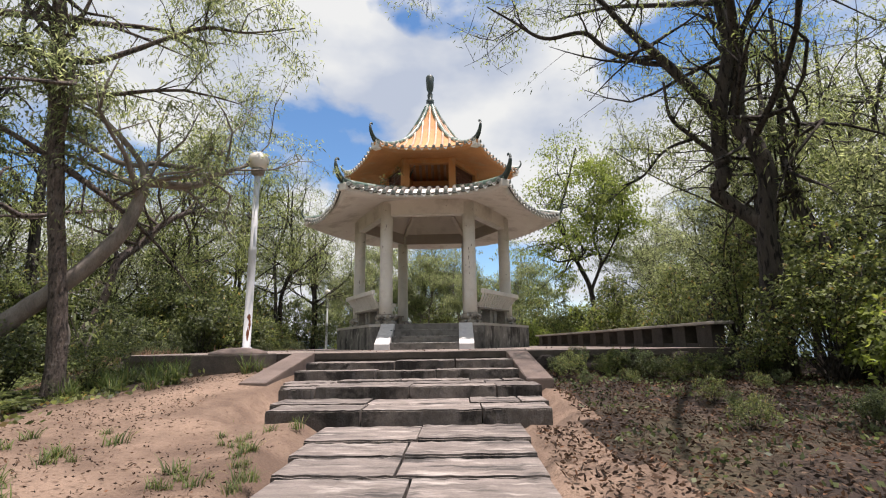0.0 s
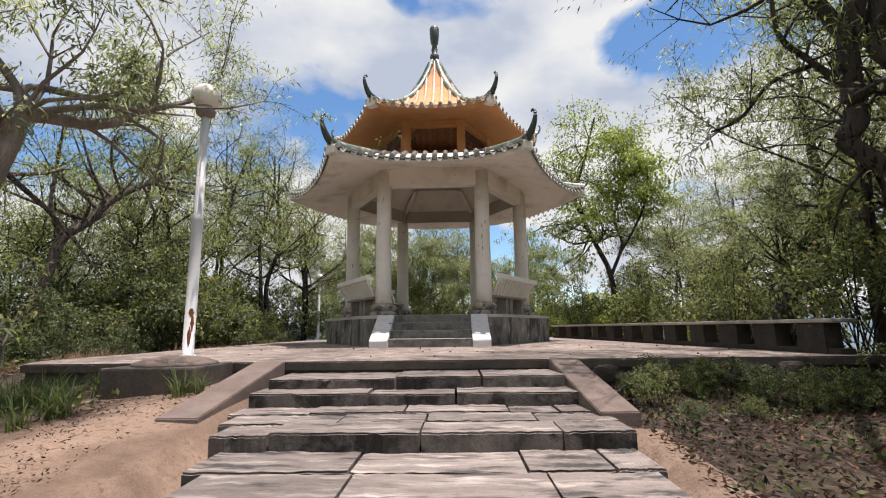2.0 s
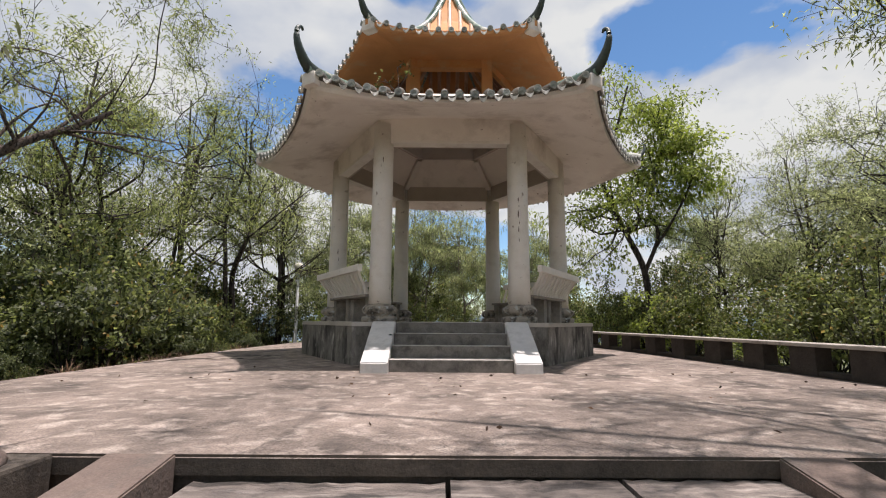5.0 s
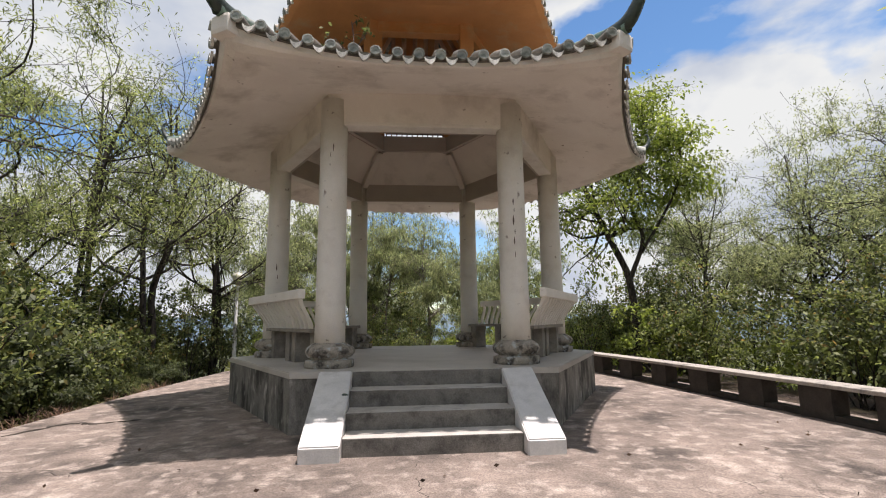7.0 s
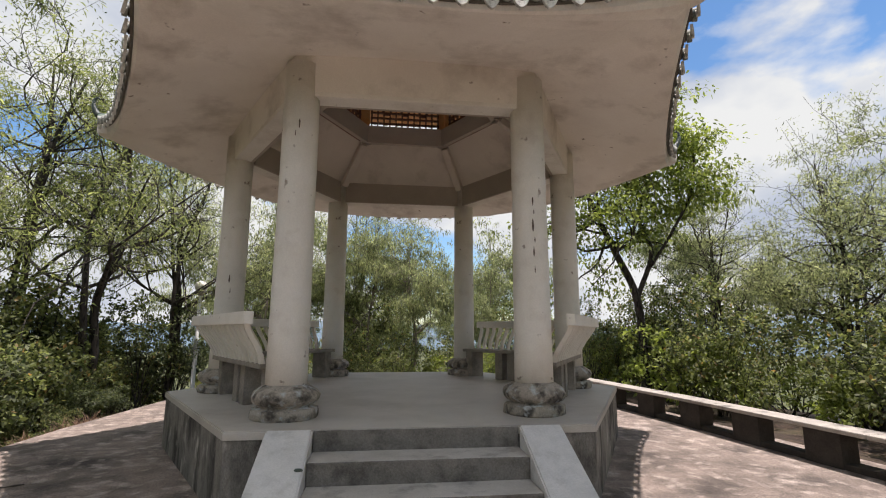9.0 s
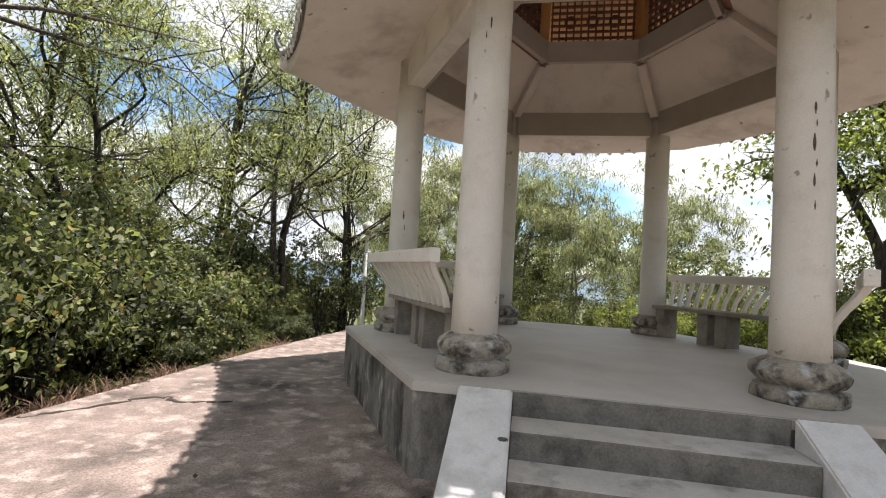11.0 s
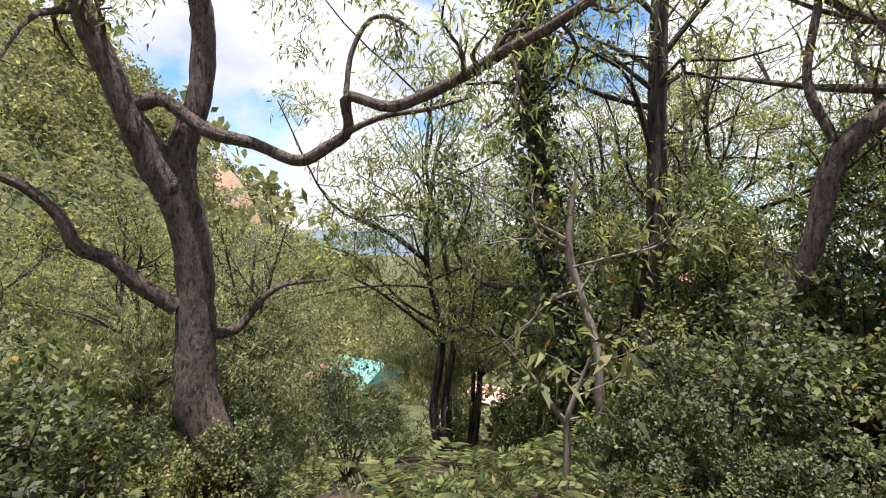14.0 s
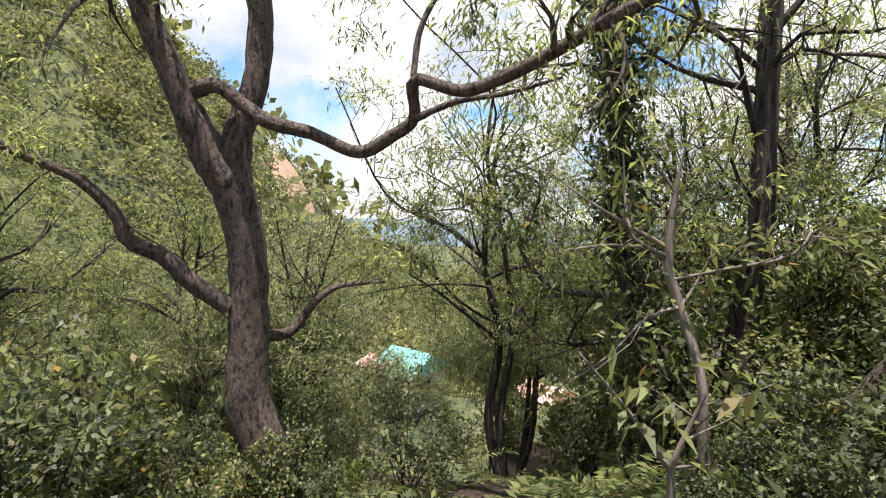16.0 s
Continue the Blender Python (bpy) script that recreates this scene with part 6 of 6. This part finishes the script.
def fern_mesh(seed, fronds=9, L=0.75):
    """A fern: arching fronds of paired leaflets."""
    rg = np.random.default_rng(seed)
    C, D = [], []
    for f in range(fronds):
        a = 6.283 * f / fronds + rg.uniform(-0.3, 0.3)
        d = np.array([math.cos(a), math.sin(a), 0.0])
        sd = np.array([-d[1], d[0], 0.0])
        l = L * rg.uniform(0.6, 1.1)
        for q in np.linspace(0.12, 1, 15):
            p = d * l * q + np.array([0, 0, l * (0.85 * q - 0.65 * q * q)])
            for sg in (-1, 1):
                C.append(p)
                D.append(sd * sg + d * 0.45 + np.array([0, 0, -0.1]))
    V, F = leaf_quads(np.array(C), np.array(D), 0.15, 0.02, rg, 0.1)
    return quads_mesh("fern", V, F, L_FERN, False)


FERN = [fern_mesh(1), fern_mesh(2, 7, 0.9), fern_mesh(3, 11, 0.6)]


def fern(x, y, s):
    ob = new("fern", rng.choice(FERN))
    ob.matrix_basis = pose(x, y, ground_z(x, y) - 0.02, rng.uniform(-22, 22), rng.uniform(-22, 22), rng.uniform(0, 360)) @ Matrix.Diagonal((s, s, s, 1))
    return tagged(ob, "pale green arching fern on the slope", "fern", "ferns on the slope")


for _ in range(38):
    fern(rng.uniform(-9.6, -6.9), rng.uniform(5.0, 11.0), rng.uniform(0.5, 1.05))
for _ in range(12):
    fern(rng.uniform(-8.3, -6.5), rng.uniform(7.6, 10.6), rng.uniform(0.45, 0.85))
for _ in range(22):
    fern(rng.uniform(-7.6, -6.7), rng.uniform(11.0, 19), rng.uniform(0.4, 0.8))
for _ in range(26):
    fern(rng.uniform(-14, -9), rng.uniform(0.0, 12), rng.uniform(0.8, 1.4))
for _ in range(22):
    fern(rng.uniform(-6.5, -4.6), rng.uniform(2.2, 5.5), rng.uniform(0.4, 0.8))

# ---- valley, far slope, houses, far hills ----


def crowns(name, n, area, size, per, quad, fol, label, seed, keep):
    """Far tree crowns, each a clump of leafy sprays."""
    rg = np.random.default_rng(seed)
    C, D = [], []
    x0, x1, y0, y1 = area
    while len(C) < n:
        x, y = rg.uniform(x0, x1), rg.uniform(y0, y1)
        if not keep(x, y):
            continue
        r = size * rg.uniform(0.5, 1.2)
        v = rg.normal(0, 1, (per, 3))
        v /= np.linalg.norm(v, axis=1)[:, None]
        v *= rg.uniform(0.75, 1.05, per)[:, None]
        v[:, 2] = v[:, 2] * 0.8 + 0.7
        C.append(v * r + np.array([x, y, ground_z(x, y)]))
        D.append(rg.normal(0, 1, (per, 3)))
    V, F = leaf_quads(np.vstack(C), np.vstack(D), quad[0], quad[1], rg, 0.2)
    return tagged(new(name, quads_mesh(name, V, F, fol, False)), label, "woods", kind="stuff")


def slip_zone(x, y):
    return (x + 85) ** 2 / 110 + (y + 38.5) ** 2 / 130 < 1


crowns("far_woods", 1000, (-115, -38, -95, 6), 2.7, 120, (0.55, 0.2), L_FAR, "green wooded hillside across the valley", 5, lambda x, y: not slip_zone(x, y) and math.hypot(x + 4, y - 9) > 42)
crowns("valley_woods", 420, (-60, -17, -30, 40), 1.6, 90, (0.34, 0.09), L_FAR, "green scrub on the valley slope", 6, lambda x, y: not (-44 < x < -28 and -6 < y < 14) and not on_sight(x, y, 1.3))
crowns("valley_woods", 260, (-40, 60, 32, 90), 2.2, 46, (0.9, 0.24), L_FAR, "green woods behind the hilltop", 7, lambda x, y: True)
crowns("valley_woods", 120, (18, 60, -40, 40), 2.0, 46, (0.8, 0.22), L_FAR, "green woods down the other slope", 8, lambda x, y: True)
crowns("valley_woods", 120, (-40, 40, -50, -18), 2.0, 46, (0.8, 0.22), L_FAR, "green woods down the path", 9, lambda x, y: True)

crowns("far_woods", 520, (-330, -62, -70, 190), 6.5, 44, (3.0, 0.9), L_FAR, "far green woods across the valley floor", 10, lambda x, y: True)

# bare orange landslip on the hillside
sv, sf = [], []
for j in range(13):
    for i in range(9):
        a, b = i / 8 * 2 - 1, j / 12 * 2 - 1
        k = math.sqrt(max(0, 1 - b * b * 0.9)) * (1 + 0.35 * noise.noise((i * 0.7, j * 0.6, 2)))
        x, y = -83 - 2.2 * a * k - 8.0 * b, -39.5 + 4.0 * a * k - 4.6 * b
        sv.append((x, y, ground_z(x, y) + 2.0 - 2.2 * (a * a) - 1.6 * b * b))
sf = [(j * 9 + i, j * 9 + i + 1, (j + 1) * 9 + i + 1, (j + 1) * 9 + i) for j in range(12) for i in range(8)]
tagged(new("landslip", mesh_of("landslip", sv, sf, M_SLIP, True)), "bare orange earth scar on the wooded hillside", "landslip", kind="structure")


def house(x, y, z, w, d, h, rz, wall, roof, label, rows=1):
    ob = empty("house", x, y, z, rz)
    part("wall", box(-w / 2, w / 2, -d / 2, d / 2, -4, h, 0.03), wall, ob)
    bm = bmesh.new()
    e = 0.35
    v = [bm.verts.new(p) for p in ((-w / 2 - e, -d / 2 - e, h), (w / 2 + e, -d / 2 - e, h), (w / 2 + e, d / 2 + e, h), (-w / 2 - e, d / 2 + e, h), (-w / 2 - e, 0, h + d * 0.28), (w / 2 + e, 0, h + d * 0.28))]
    for q in ((0, 1, 5, 4), (2, 3, 4, 5), (0, 4, 3), (1, 2, 5), (0, 3, 2, 1)):
        bm.faces.new([v[i] for i in q])
    part("roof", bm, roof, ob)
    for r in range(rows):
        for i in range(max(1, int(w // 1.6))):
            u = -w / 2 + (i + 0.5) * w / max(1, int(w // 1.6))
            for sg in (-1, 1):
                part("window", box(u - 0.35, u + 0.35, sg * d / 2 - 0.04, sg * d / 2 + 0.04, h * (r + 0.3) / rows, h * (r + 0.75) / rows, 0.0), M_GLASSDARK, ob)
    return tagged(ob, label, "house")


house(-38.0, -0.8, -8.45, 3.2, 4.6, 0.9, 70, M_HOUSE, M_TURQ, "small house with a turquoise sheet roof")
house(-37.5, -3.0, -8.35, 2.0, 2.2, 0.8, 60, M_HOUSE, M_PINK, "small shed with a faded red roof")
house(-33.5, 8.9, -7.6, 2.0, 2.2, 0.9, 60, M_HOUSE, M_PINK, "small shed with a pink roof")
house(-60, 25, -6.5, 9, 7, 6.0, 65, M_HOUSE, M_PINK, "pale two-storey house with a red roof", 2)

for x, y, k in ((-35.2, 0.6, 0.0), (-35.6, -0.6, 0.1), (-34.9, -1.7, 0.15), (-35.9, 1.6, 0.1), (-33.6, -0.4, 0.2)):
    gap = -7.35 - k - ground_z(x, y) + 0.32 * (x + 38)   # hedge up to the eaves
    bush(5, x, y, max(0.4, gap / 2.9), y * 80)

# far ridge all round, its distance haze painted in as blue
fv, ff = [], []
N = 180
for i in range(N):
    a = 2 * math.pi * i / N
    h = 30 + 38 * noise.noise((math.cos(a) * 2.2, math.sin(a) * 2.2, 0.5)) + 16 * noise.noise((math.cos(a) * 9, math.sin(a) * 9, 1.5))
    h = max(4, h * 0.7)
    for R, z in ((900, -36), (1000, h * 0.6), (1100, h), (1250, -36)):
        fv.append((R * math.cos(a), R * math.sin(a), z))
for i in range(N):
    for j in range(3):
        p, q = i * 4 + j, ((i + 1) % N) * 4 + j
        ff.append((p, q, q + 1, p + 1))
tagged(new("backdrop", mesh_of("backdrop", fv, ff, M_FAR, True)), "distant hills with blue-green haze painted into their colour", "hills", kind="structure")
